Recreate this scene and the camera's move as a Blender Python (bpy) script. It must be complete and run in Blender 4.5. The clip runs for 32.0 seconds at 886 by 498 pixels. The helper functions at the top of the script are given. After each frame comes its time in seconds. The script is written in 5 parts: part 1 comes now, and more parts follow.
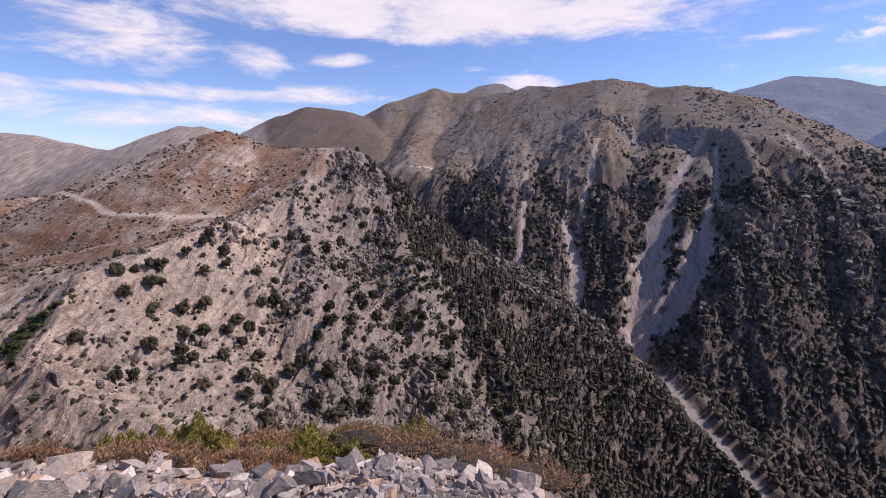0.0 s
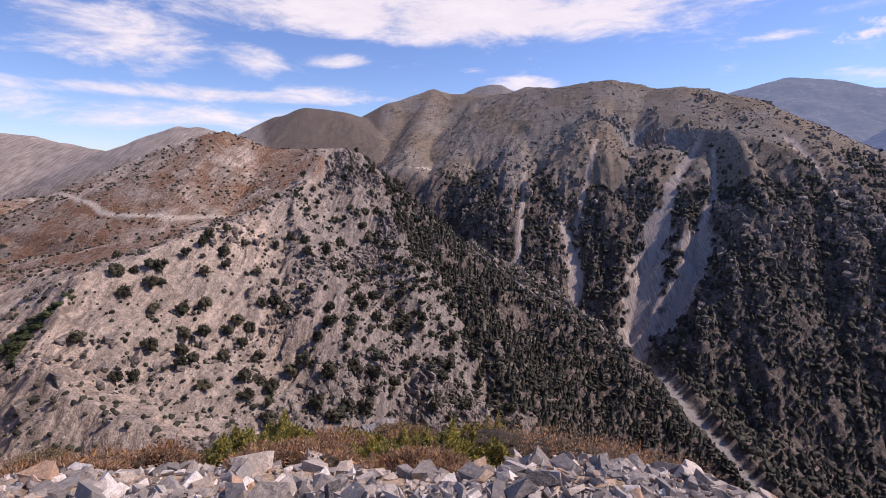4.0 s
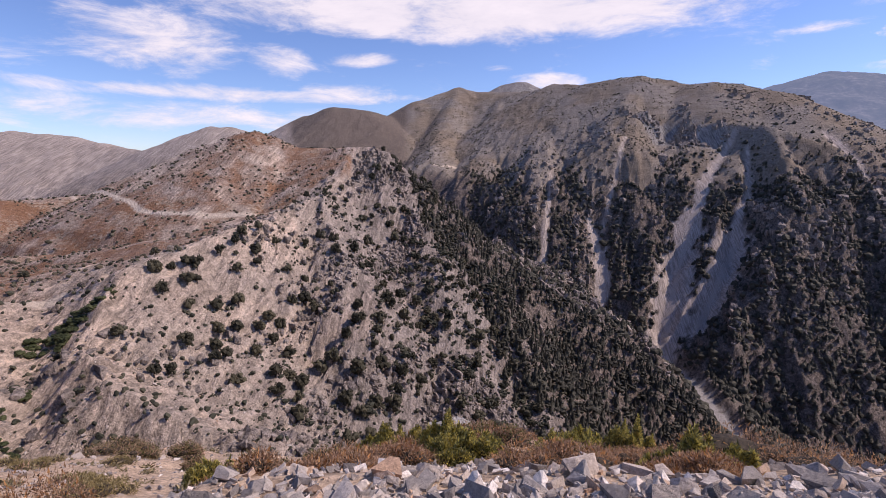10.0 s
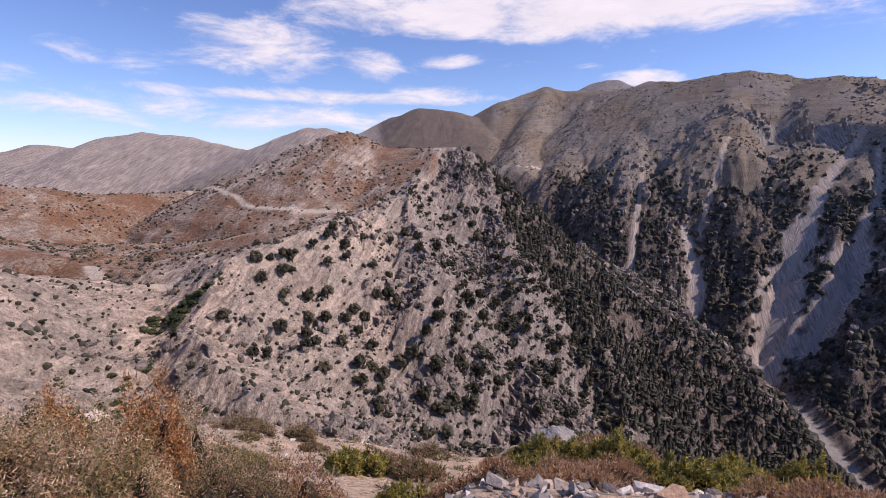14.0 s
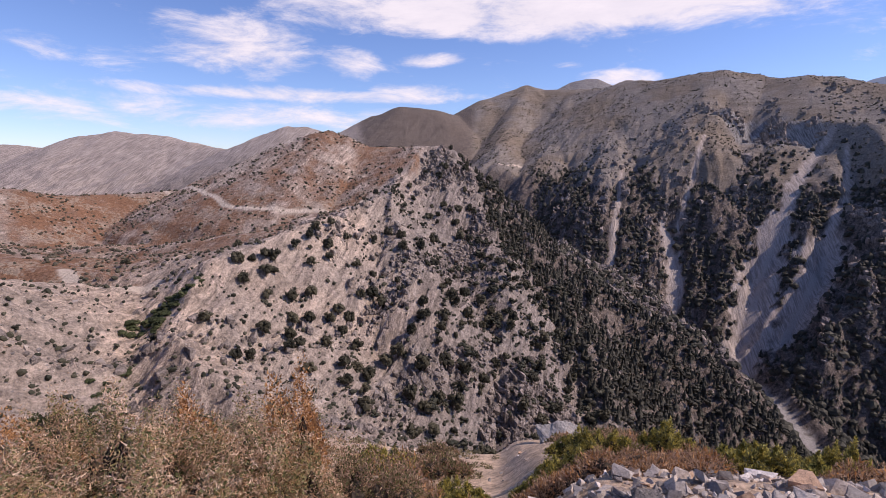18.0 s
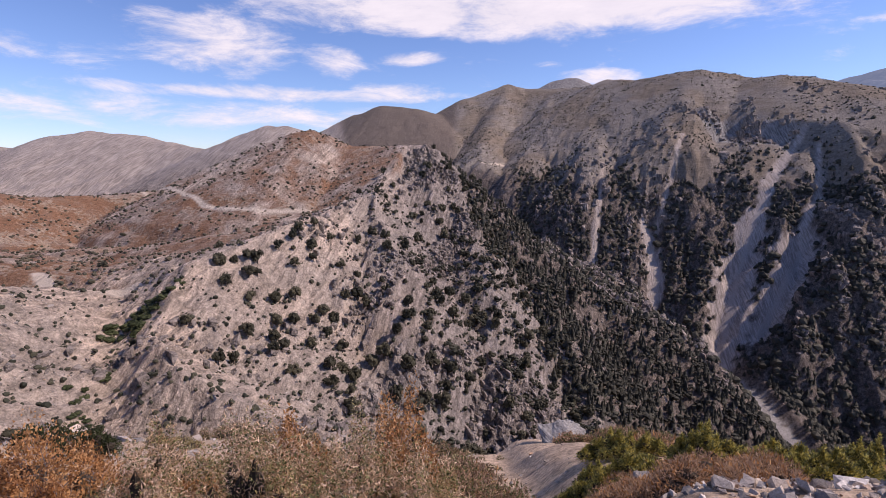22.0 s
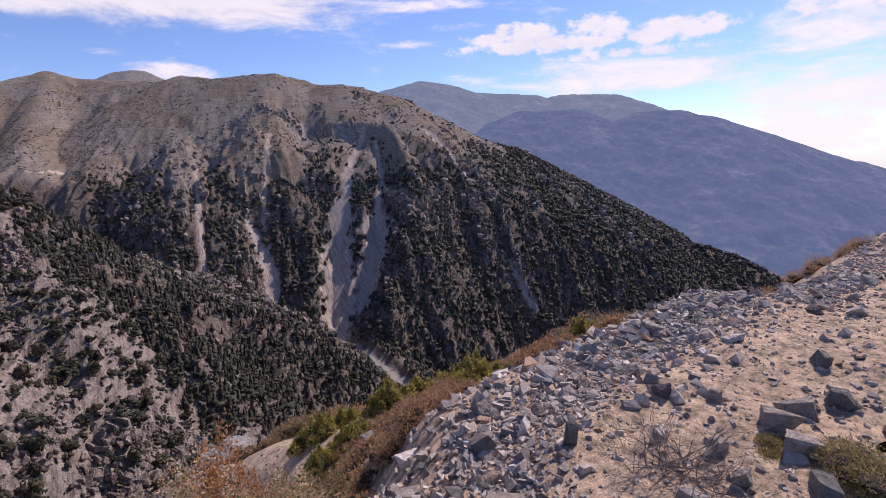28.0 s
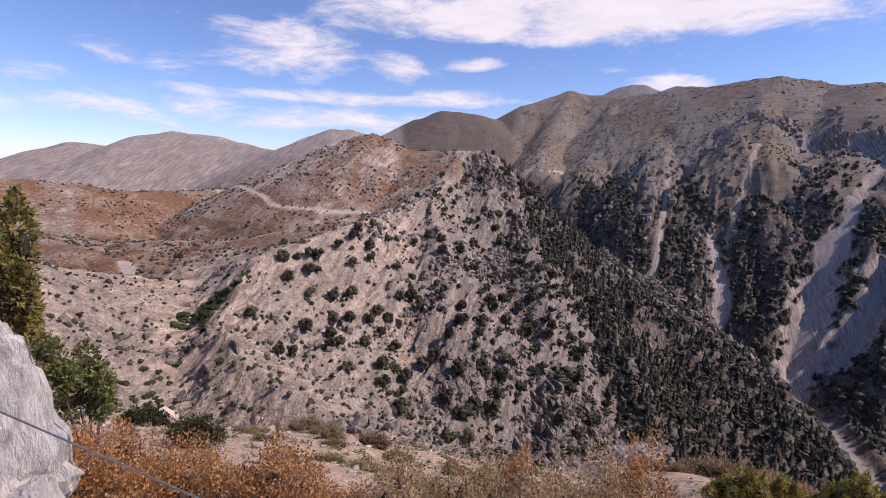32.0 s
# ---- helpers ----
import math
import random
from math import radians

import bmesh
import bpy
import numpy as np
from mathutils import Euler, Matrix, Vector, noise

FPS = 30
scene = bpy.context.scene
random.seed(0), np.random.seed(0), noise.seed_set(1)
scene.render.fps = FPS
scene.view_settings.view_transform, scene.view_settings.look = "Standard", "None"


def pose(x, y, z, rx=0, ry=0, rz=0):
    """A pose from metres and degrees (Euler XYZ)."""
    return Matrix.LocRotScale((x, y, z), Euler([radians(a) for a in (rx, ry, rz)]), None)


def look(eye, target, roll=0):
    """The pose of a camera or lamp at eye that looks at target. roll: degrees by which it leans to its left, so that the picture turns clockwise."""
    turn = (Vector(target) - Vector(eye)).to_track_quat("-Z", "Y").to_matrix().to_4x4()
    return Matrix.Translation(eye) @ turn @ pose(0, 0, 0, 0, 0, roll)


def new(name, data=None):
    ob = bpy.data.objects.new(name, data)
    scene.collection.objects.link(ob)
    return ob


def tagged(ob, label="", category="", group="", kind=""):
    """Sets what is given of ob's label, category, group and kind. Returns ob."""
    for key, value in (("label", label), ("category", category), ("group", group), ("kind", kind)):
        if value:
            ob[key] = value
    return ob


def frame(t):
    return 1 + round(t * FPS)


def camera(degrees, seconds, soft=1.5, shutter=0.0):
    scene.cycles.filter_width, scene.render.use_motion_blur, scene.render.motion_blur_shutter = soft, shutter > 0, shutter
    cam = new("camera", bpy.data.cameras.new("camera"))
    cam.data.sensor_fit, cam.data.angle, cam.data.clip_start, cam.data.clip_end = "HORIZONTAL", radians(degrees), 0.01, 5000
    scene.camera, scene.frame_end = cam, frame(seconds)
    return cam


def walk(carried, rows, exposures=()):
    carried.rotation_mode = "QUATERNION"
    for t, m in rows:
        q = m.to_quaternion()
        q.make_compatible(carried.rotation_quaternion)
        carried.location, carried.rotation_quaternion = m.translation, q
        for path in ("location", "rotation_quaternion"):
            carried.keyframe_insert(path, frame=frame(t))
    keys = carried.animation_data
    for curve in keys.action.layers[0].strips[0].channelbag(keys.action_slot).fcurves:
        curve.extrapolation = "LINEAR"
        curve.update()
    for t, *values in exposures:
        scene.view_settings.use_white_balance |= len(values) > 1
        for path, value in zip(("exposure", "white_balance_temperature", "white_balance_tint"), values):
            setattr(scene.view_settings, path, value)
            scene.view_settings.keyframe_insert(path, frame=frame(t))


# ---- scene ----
cam = camera(85.28, 32.0, soft=0.75)
# seconds, eye x y z, tilt, lean, turn
PATH = [
    (0, 0.00, 0.00, 1.60, 79.71, 0.12, -2.92), (0.5, -0.12, 0.08, 1.59, 79.66, -0.25, 0.62),
    (1, -0.24, 0.14, 1.59, 79.65, -0.32, 0.69), (1.5, -0.36, 0.14, 1.58, 79.65, -0.28, 3.36),
    (2, -0.52, 0.13, 1.58, 79.71, -0.12, 1.33), (2.5, -0.69, 0.15, 1.56, 79.74, 0.21, -1.88),
    (4.5, -1.35, 0.22, 1.48, 79.83, 0.15, -3.20), (5, -1.48, 0.21, 1.52, 79.77, 0.03, -1.18),
    (5.5, -1.63, 0.18, 1.53, 79.72, -0.21, 2.12), (6, -1.79, 0.17, 1.53, 79.69, -0.07, 1.21),
    (6.5, -1.95, 0.20, 1.54, 79.66, 0.03, 2.40), (7, -2.09, 0.20, 1.56, 79.63, 0.06, 3.97),
    (7.5, -2.26, 0.18, 1.54, 79.61, 0.08, 4.23), (8, -2.42, 0.18, 1.55, 79.63, 0.22, 2.23),
    (8.5, -2.55, 0.20, 1.56, 79.61, 0.23, 0.83), (9, -2.68, 0.19, 1.57, 79.58, 0.05, 0.42),
    (9.5, -2.82, 0.17, 1.57, 79.59, -0.11, -0.64), (10, -2.99, 0.21, 1.55, 79.62, -0.02, -0.27),
    (10.5, -3.13, 0.23, 1.57, 79.58, -0.20, 3.52), (11, -3.27, 0.22, 1.58, 79.56, -0.27, 6.65),
    (11.5, -3.43, 0.20, 1.59, 79.59, -0.01, 3.64), (12, -3.61, 0.19, 1.60, 79.61, 0.30, 1.91),
    (12.5, -3.78, 0.18, 1.62, 79.56, 0.22, 6.11), (13, -3.91, 0.15, 1.62, 79.57, 0.01, 11.85),
    (13.5, -4.05, 0.15, 1.61, 79.61, 0.19, 11.49), (14, -4.18, 0.18, 1.61, 79.63, 0.41, 9.38),
    (14.5, -4.29, 0.21, 1.62, 79.64, 0.37, 6.30), (16.5, -4.71, 0.19, 1.45, 79.56, 0.32, 7.30),
    (17, -4.81, 0.14, 1.48, 79.53, 0.17, 7.67), (17.5, -4.92, 0.07, 1.53, 79.56, 0.31, 6.35),
    (18, -5.04, 0.02, 1.60, 79.48, 0.19, 7.24), (18.5, -5.12, 0.00, 1.59, 79.46, 0.11, 9.56),
    (19, -5.23, -0.03, 1.60, 79.49, 0.03, 11.18), (19.5, -5.31, -0.02, 1.61, 79.50, 0.04, 11.35),
    (20, -5.40, 0.00, 1.63, 79.46, -0.02, 10.99), (20.5, -5.48, -0.01, 1.64, 79.44, -0.08, 10.63),
    (21, -5.58, -0.02, 1.65, 79.42, 0.04, 7.50), (21.5, -5.66, 0.00, 1.66, 79.38, 0.00, 5.03),
    (22, -5.75, 0.02, 1.67, 79.37, -0.02, 5.22), (22.5, -5.87, 0.00, 1.67, 79.34, -0.13, 4.65),
    (23, -6.00, 0.02, 1.66, 79.38, 0.03, 2.62), (23.5, -6.12, 0.05, 1.66, 79.36, -0.19, 2.94),
    (24, -6.22, 0.03, 1.66, 79.32, -0.37, 2.40), (24.5, -6.32, 0.02, 1.70, 79.27, -0.57, -1.36),
    (26.5, -6.64, -0.09, 1.80, 78.91, -1.31, -18.54), (27, -6.68, -0.11, 1.82, 78.76, -1.05, -28.61),
    (27.5, -6.69, -0.11, 1.83, 78.63, -1.53, -35.34), (28, -6.68, -0.11, 1.83, 78.58, -1.93, -39.58),
    (28.5, -6.68, -0.09, 1.82, 78.64, -2.30, -40.04), (29, -6.68, -0.09, 1.81, 79.12, -1.86, -31.21),
    (29.5, -6.70, -0.10, 1.82, 79.58, -1.71, -18.67), (30, -6.71, -0.07, 1.80, 79.89, -0.79, -6.79),
    (30.5, -6.71, -0.05, 1.79, 79.96, -0.05, 0.59), (31, -6.72, -0.07, 1.79, 79.98, 0.50, 5.86),
    (31.5, -6.74, -0.07, 1.79, 79.95, 0.97, 9.20), (32, -6.77, -0.08, 1.80, 79.90, 1.32, 11.71)]
EXPOSURE = 0.0
walk(cam, [(t, Matrix.Translation((x, y, z)) @ Euler((0, 0, radians(turn))).to_matrix().to_4x4()
            @ Euler((radians(tilt), 0, 0)).to_matrix().to_4x4() @ Euler((0, 0, radians(lean))).to_matrix().to_4x4())
           for t, x, y, z, tilt, lean, turn in PATH], [(0.0, EXPOSURE, 6900, 25)])

# ---- daylight: a high afternoon sun over the gorge's open end, thin cloud in the north ----
SUN_AZIMUTH, SUN_ELEVATION = radians(83), radians(45)   # clockwise from +y
sun_data = bpy.data.lights.new("sun", "SUN")
sun_data.energy, sun_data.angle, sun_data.color = 4.2, radians(0.55), (1.0, 0.93, 0.84)
sun = new("sun", sun_data)
sun.matrix_world = look((60, 0, 60), (60 - math.sin(SUN_AZIMUTH) * math.cos(SUN_ELEVATION),
                                      -math.cos(SUN_AZIMUTH) * math.cos(SUN_ELEVATION), 60 - math.sin(SUN_ELEVATION)))


world = bpy.data.worlds.new("sky")
scene.world = world
world.use_nodes = True
wn, wl = world.node_tree.nodes, world.node_tree.links
# clouds: azimuth (clockwise from +y), height, half width, half height, in degrees, and how dense
CLOUDS = [(4.5, 15.6, 29, 2.7, 1.55), (-28.6, 11.5, 7.2, 3.0, 1.1), (-9.3, 10.9, 3.7, 0.8, 0.9), (-17.5, 10.6, 3.4, 1.4, 0.8),
          (-29.1, 6.9, 8.0, 0.9, 0.75), (-11.3, 7.4, 5.9, 0.9, 0.75), (7.1, 10.2, 2.5, 0.4, 0.6), (11.6, 8.6, 4.0, 0.9, 0.85),
          (37.1, 11.7, 3.2, 0.5, 0.7), (42.1, 13.2, 3.5, 0.5, 0.7), (-22.3, 6.9, 21, 0.8, 0.95), (-30, 4.6, 24, 1.5, 0.7), (-45.9, 9.7, 2.4, 1.2, 0.6),
          (-50.5, 7.1, 3.6, 1.0, 0.65), (-46.2, 5.0, 12, 1.8, 0.62), (-34.0, 13.0, 2.7, 1.8, 0.7), 
          (62, 7.4, 18, 2.4, 0.95), (78.3, 10.2, 7, 2.6, 0.8), (37.7, 15.4, 6.4, 0.7, 0.9),
          (80, 2.0, 16, 6, 1.0), (110, 9, 20, 4.0, 0.9), (60, 33, 30, 6, 0.7), (-20, 35, 35, 5, 0.7), (180, 25, 50, 5, 0.6)]


CUMULI = [(52, 11.0, 10.5, 1.0, 1.2), (49.5, 12.2, 3.4, 1.5, 1.2), (57, 12.2, 3.6, 1.4, 1.15), (64.5, 11.2, 6.5, 1.3, 1.2), (45, 11.8, 3.0, 0.7, 0.9), (60, 9.6, 9, 0.8, 0.8), (79, 12.6, 6, 2.4, 1.2)]


def world_math(op, a, b=0.0, c=0.0):
    nd = wn.new("ShaderNodeMath")
    nd.operation = op
    for value, sock in zip((a, b, c), nd.inputs):
        if isinstance(value, bpy.types.NodeSocket):
            wl.new(value, sock)
        else:
            sock.default_value = value
    return nd.outputs[0]


def build_sky():
    sky = wn.new("ShaderNodeTexSky")
    sky.sky_type, sky.sun_disc = "NISHITA", False
    sky.sun_elevation, sky.sun_rotation = SUN_ELEVATION, SUN_AZIMUTH
    sky.air_density, sky.dust_density, sky.ozone_density, sky.altitude = 1.0, 0.25, 3.0, 1200
    way = wn.new("ShaderNodeTexCoord").outputs["Generated"]
    parts = wn.new("ShaderNodeSeparateXYZ")
    wl.new(way, parts.inputs[0])
    az = world_math("MULTIPLY", world_math("ARCTAN2", parts.outputs[0], parts.outputs[1]), 57.2958)
    el = world_math("MULTIPLY", world_math("ARCSINE", parts.outputs[2]), 57.2958)
    mask = 0.0
    for a0, e0, wide, high, dense in CLOUDS:
        u = world_math("MULTIPLY_ADD", az, 1 / wide, -a0 / wide)
        v = world_math("MULTIPLY_ADD", el, 1 / high, -e0 / high)
        q = world_math("MULTIPLY_ADD", u, u, world_math("MULTIPLY", v, v))
        blob = world_math("MULTIPLY_ADD", world_math("MINIMUM", q, 2.5), -0.62 * dense, dense)
        mask = world_math("MAXIMUM", mask, blob)
    place = wn.new("ShaderNodeCombineXYZ")
    wl.new(world_math("MULTIPLY", az, 0.11), place.inputs[0])
    wl.new(world_math("MULTIPLY", el, 0.36), place.inputs[1])
    puffs = wn.new("ShaderNodeTexNoise")
    puffs.inputs["Scale"].default_value, puffs.inputs["Detail"].default_value, puffs.inputs["Roughness"].default_value = 1.0, 9, 0.66
    puffs.inputs["Distortion"].default_value = 0.35
    wl.new(place.outputs[0], puffs.inputs["Vector"])
    heap = -1.0
    for a0, e0, wide, high, dense in CUMULI:
        u = world_math("MULTIPLY_ADD", az, 1 / wide, -a0 / wide)
        v = world_math("MULTIPLY_ADD", el, 1 / high, -e0 / high)
        q = world_math("MULTIPLY_ADD", u, u, world_math("MULTIPLY", v, v))
        heap = world_math("MAXIMUM", heap, world_math("MULTIPLY_ADD", world_math("MINIMUM", q, 2.5), -0.7 * dense, dense))
    knobs = wn.new("ShaderNodeCombineXYZ")
    wl.new(world_math("MULTIPLY", az, 0.42), knobs.inputs[0])
    wl.new(world_math("MULTIPLY", el, 0.62), knobs.inputs[1])
    billow = wn.new("ShaderNodeTexNoise")
    billow.inputs["Scale"].default_value, billow.inputs["Detail"].default_value, billow.inputs["Roughness"].default_value = 1.0, 7, 0.58
    wl.new(knobs.outputs[0], billow.inputs["Vector"])
    heaped = world_math("MULTIPLY", world_math("ADD", heap, world_math("MULTIPLY_ADD", billow.outputs["Fac"], 3.2, -1.9)), 1.7)
    edge = world_math("ADD", mask, world_math("MULTIPLY_ADD", puffs.outputs["Fac"], 3.3, -1.8))
    cover_ = wn.new("ShaderNodeMapRange")
    cover_.interpolation_type = "SMOOTHSTEP"
    cover_.inputs["From Min"].default_value, cover_.inputs["From Max"].default_value = 0.0, 1.15
    cover_.inputs["To Max"].default_value = 0.93
    wl.new(world_math("MAXIMUM", edge, world_math("MINIMUM", heaped, 1.15)), cover_.inputs["Value"])
    shade = wn.new("ShaderNodeMix")
    shade.data_type = "RGBA"
    wl.new(puffs.outputs["Fac"], shade.inputs[0])
    shade.inputs[6].default_value, shade.inputs[7].default_value = CLOUD_DARK, CLOUD_LIGHT
    both = wn.new("ShaderNodeMix")
    both.data_type = "RGBA"
    wl.new(cover_.outputs[0], both.inputs[0])
    clear = wn.new("ShaderNodeMix")
    clear.data_type, clear.blend_type = "RGBA", "MULTIPLY"
    clear.inputs[0].default_value, clear.inputs[7].default_value = 1.0, (0.80, 0.95, 1.22, 1)
    wl.new(sky.outputs[0], clear.inputs[6])
    wl.new(clear.outputs[2], both.inputs[6])
    wl.new(shade.outputs[2], both.inputs[7])
    wl.new(both.outputs[2], wn["Background"].inputs["Color"])
    wn["Background"].inputs["Strength"].default_value = 0.13


CLOUD_DARK, CLOUD_LIGHT = (4.9, 5.2, 6.1, 1), (8.4, 8.3, 8.5, 1)
build_sky()


# ---- materials ----
class Mat:
    """A node material with short calls for the nodes that the surfaces here use."""

    def __init__(self, name, rough=0.9):
        self.mat = bpy.data.materials.new(name)
        self.mat.use_nodes = True
        self.n, self.l = self.mat.node_tree.nodes, self.mat.node_tree.links
        self.bsdf = self.n["Principled BSDF"]
        self.bsdf.inputs["Roughness"].default_value = rough
        self.bsdf.inputs["Specular IOR Level"].default_value = 0.25

    def node(self, kind, **values):
        nd = self.n.new(kind)
        for key, value in values.items():
            nd.inputs[key].default_value = value
        return nd

    def coords(self, which="Object"):
        return self.n.new("ShaderNodeTexCoord").outputs[which]

    def noise(self, scale, detail=4.0, rough=0.55, vec=None):
        nd = self.node("ShaderNodeTexNoise", Scale=scale, Detail=detail, Roughness=rough)
        self.l.new(vec if vec is not None else self.coords(), nd.inputs["Vector"])
        return nd.outputs["Fac"]

    def voronoi(self, scale, vec=None, feature="F1"):
        nd = self.node("ShaderNodeTexVoronoi", Scale=scale)
        nd.feature = feature
        self.l.new(vec if vec is not None else self.coords(), nd.inputs["Vector"])
        return nd.outputs["Distance"]

    def ramp(self, fac, *stops):
        nd = self.n.new("ShaderNodeValToRGB")
        el = nd.color_ramp.elements
        while len(el) < len(stops):
            el.new(0.5)
        for e, (p, c) in zip(el, stops):
            e.position, e.color = p, (*c, 1) if len(c) == 3 else c
        self.l.new(fac, nd.inputs["Fac"])
        return nd.outputs["Color"]

    def span(self, fac, a, b):
        """0 where fac is a, 1 where it is b."""
        nd = self.node("ShaderNodeMapRange")
        nd.inputs["From Min"].default_value, nd.inputs["From Max"].default_value = a, b
        nd.interpolation_type = "SMOOTHSTEP"
        self.l.new(fac, nd.inputs["Value"])
        return nd.outputs["Result"]

    def mix(self, fac, a, b, kind="MIX"):
        nd = self.n.new("ShaderNodeMix")
        nd.data_type, nd.blend_type = "RGBA", kind
        for value, sock in ((fac, nd.inputs[0]), (a, nd.inputs[6]), (b, nd.inputs[7])):
            if isinstance(value, bpy.types.NodeSocket):
                self.l.new(value, sock)
            else:
                sock.default_value = (*value, 1) if isinstance(value, tuple) else value
        return nd.outputs[2]

    def math(self, op, a, b=0.0):
        nd = self.n.new("ShaderNodeMath")
        nd.operation = op
        for value, sock in zip((a, b), nd.inputs):
            if isinstance(value, bpy.types.NodeSocket):
                self.l.new(value, sock)
            else:
                sock.default_value = value
        return nd.outputs[0]

    def attr(self, name):
        nd = self.n.new("ShaderNodeAttribute")
        nd.attribute_name = name
        return nd.outputs["Fac"]

    def random(self):
        return self.n.new("ShaderNodeObjectInfo").outputs["Random"]

    def island(self):
        return self.n.new("ShaderNodeNewGeometry").outputs["Random Per Island"]

    def color(self, sock):
        if isinstance(sock, tuple):
            self.bsdf.inputs["Base Color"].default_value = (*sock, 1)
        else:
            self.l.new(sock, self.bsdf.inputs["Base Color"])
        return self

    def bump(self, height, strength=0.5, distance=0.1):
        nd = self.node("ShaderNodeBump", Strength=strength, Distance=distance)
        self.l.new(height, nd.inputs["Height"])
        self.l.new(nd.outputs[0], self.bsdf.inputs["Normal"])
        return self


# ---- the land: crests and ribs in metres; the slopes fall away from them on either side ----
MASSIF = [(-607, 1801, 81), (-492, 1835, 165), (-404, 1857, 198), (-294, 1877, 190), (-212, 1989, 178), (-93, 2098, 249),
          (76, 2199, 317), (150, 2195, 298), (267, 2133, 288), (379, 2015, 276), (422, 1853, 280), (485, 1733, 258),
          (567, 1655, 265), (624, 1581, 263), (695, 1551, 245), (733, 1478, 221), (763, 1406, 218), (813, 1378, 208),
          (863, 1283, 176), (928, 1173, 110), (1006, 1037, 34), (1063, 978, 7), (1116, 836, -88), (1178, 747, -168),
          (1223, 669, -226), (1262, 592, -257), (1294, 518, -263), (1317, 457, -281), (1314, 401, -327), (1294, 362, -429)]
FAR_PEAK = [(272, 2988, 396), (366, 2978, 444), (438, 2968, 459), (497, 2958, 458), (596, 2940, 411), (700, 2917, 377)]
SHOULDER = [(-86, 1498, -5), (30, 1300, -37), (109, 1175, -44), (181, 1105, -44), (251, 1071, -33), (334, 1100, 13),
            (424, 1176, 67), (518, 1279, 135)]
SHOULDER_EAST = [(628, 1195, 101), (677, 1133, 96), (703, 1046, 71), (755, 959, 31), (814, 943, 0), (932, 899, -48)]
UPPER_SPURS = [[(432, 1850, 278), (335, 1513, 116), (240, 1176, -3), (210, 1090, -43)],
               [(624, 1581, 263), (502, 1360, 151), (424, 1176, 67)],
               [(76, 2199, 317), (0, 1750, 112), (-33, 1400, -4)],
               [(267, 2133, 288), (170, 1641, 88), (86, 1247, -32)]]
RIBS = [[(251, 1071, -33), (268, 953, -149), (266, 839, -235), (283, 770, -296)],
        [(109, 1175, -44), (144, 1020, -134), (201, 929, -202), (233, 869, -255)],
        [(424, 1176, 67), (409, 1021, -50), (392, 898, -163), (338, 791, -254), (319, 750, -299)],
        [(636, 1076, 23), (553, 951, -58), (483, 853, -145), (398, 751, -252), (361, 714, -305)],
        [(703, 1046, 71), (636, 873, -42), (556, 782, -124), (456, 717, -213), (368, 665, -294)],
        [(928, 1173, 110), (814, 943, 0), (727, 792, -139), (652, 698, -240), (524, 625, -319), (403, 567, -344)],
        [(1006, 1037, 34), (906, 854, -119), (792, 682, -225), (702, 555, -314)],
        [(1116, 836, -88), (1029, 699, -222), (927, 582, -324), (860, 498, -377)],
        [(1262, 592, -257), (1166, 513, -333), (1085, 447, -397)]]
SPUR = [(-131, 158, -56), (-133, 169, -51), (-134, 180, -43), (-127, 198, -40), (-120, 219, -37), (-111, 246, -33),
        (-102, 277, -30), (-87, 329, -22), (-83, 391, -5), (-81, 432, 13), (-66, 445, 14), (-52, 452, 9), (-39, 453, -6),
        (-21, 450, -18), (0, 440, -38), (30, 429, -66), (65, 415, -94), (108, 401, -122), (152, 381, -149),
        (178, 358, -172), (200, 335, -196), (219, 298, -213)]
FACE_RIBS = [[(-47, 453, 0), (-22, 371, -47), (-10, 328, -69), (4, 266, -100), (6, 218, -116), (4, 190, -122)],
             [(-87, 329, -22), (-66, 285, -49), (-53, 244, -72), (-43, 201, -95)],
             [(0, 440, -38), (26, 369, -83), (41, 307, -108), (51, 255, -131), (53, 219, -143)]]
BROWN_HILL = [(-277, 416, -21), (-257, 423, -10), (-232, 432, 3), (-206, 439, 16), (-179, 445, 26), (-170, 449, 28),
              (-152, 450, 22), (-132, 451, 13), (-107, 447, 13), (-81, 432, 13)]
LEFT_RIM = [(-155, 80, -16), (-166, 101, -24), (-180, 125, -33), (-181, 146, -41), (-178, 170, -49), (-168, 184, -54),
            (-156, 191, -50), (-145, 193, -44)]
BASIN_BACK = [(-427, 229, -13), (-405, 266, -15), (-392, 285, -17), (-376, 313, -21), (-362, 350, -28), (-344, 394, -31),
              (-318, 428, -29), (-270, 436, -21)]
BASIN = [[(-300, 180, -38), (-230, 200, -50), (-175, 205, -53), (-140, 220, -44), (-118, 260, -38), (-100, 300, -31)],
         [(-260, 250, -52), (-220, 300, -56), (-180, 330, -52), (-130, 310, -42)]]
LEFT_HILL = [(-1159, 701, -59), (-1050, 773, -26), (-1016, 818, 14), (-986, 854, 28), (-919, 882, 23), (-860, 912, 47),
             (-820, 948, 58), (-720, 964, 48), (-611, 942, 26), (-524, 913, 14)]
CONE = [(-442, 741, 9), (-388, 759, 41), (-355, 775, 54), (-338, 782, 55), (-317, 791, 47), (-277, 805, 22)]
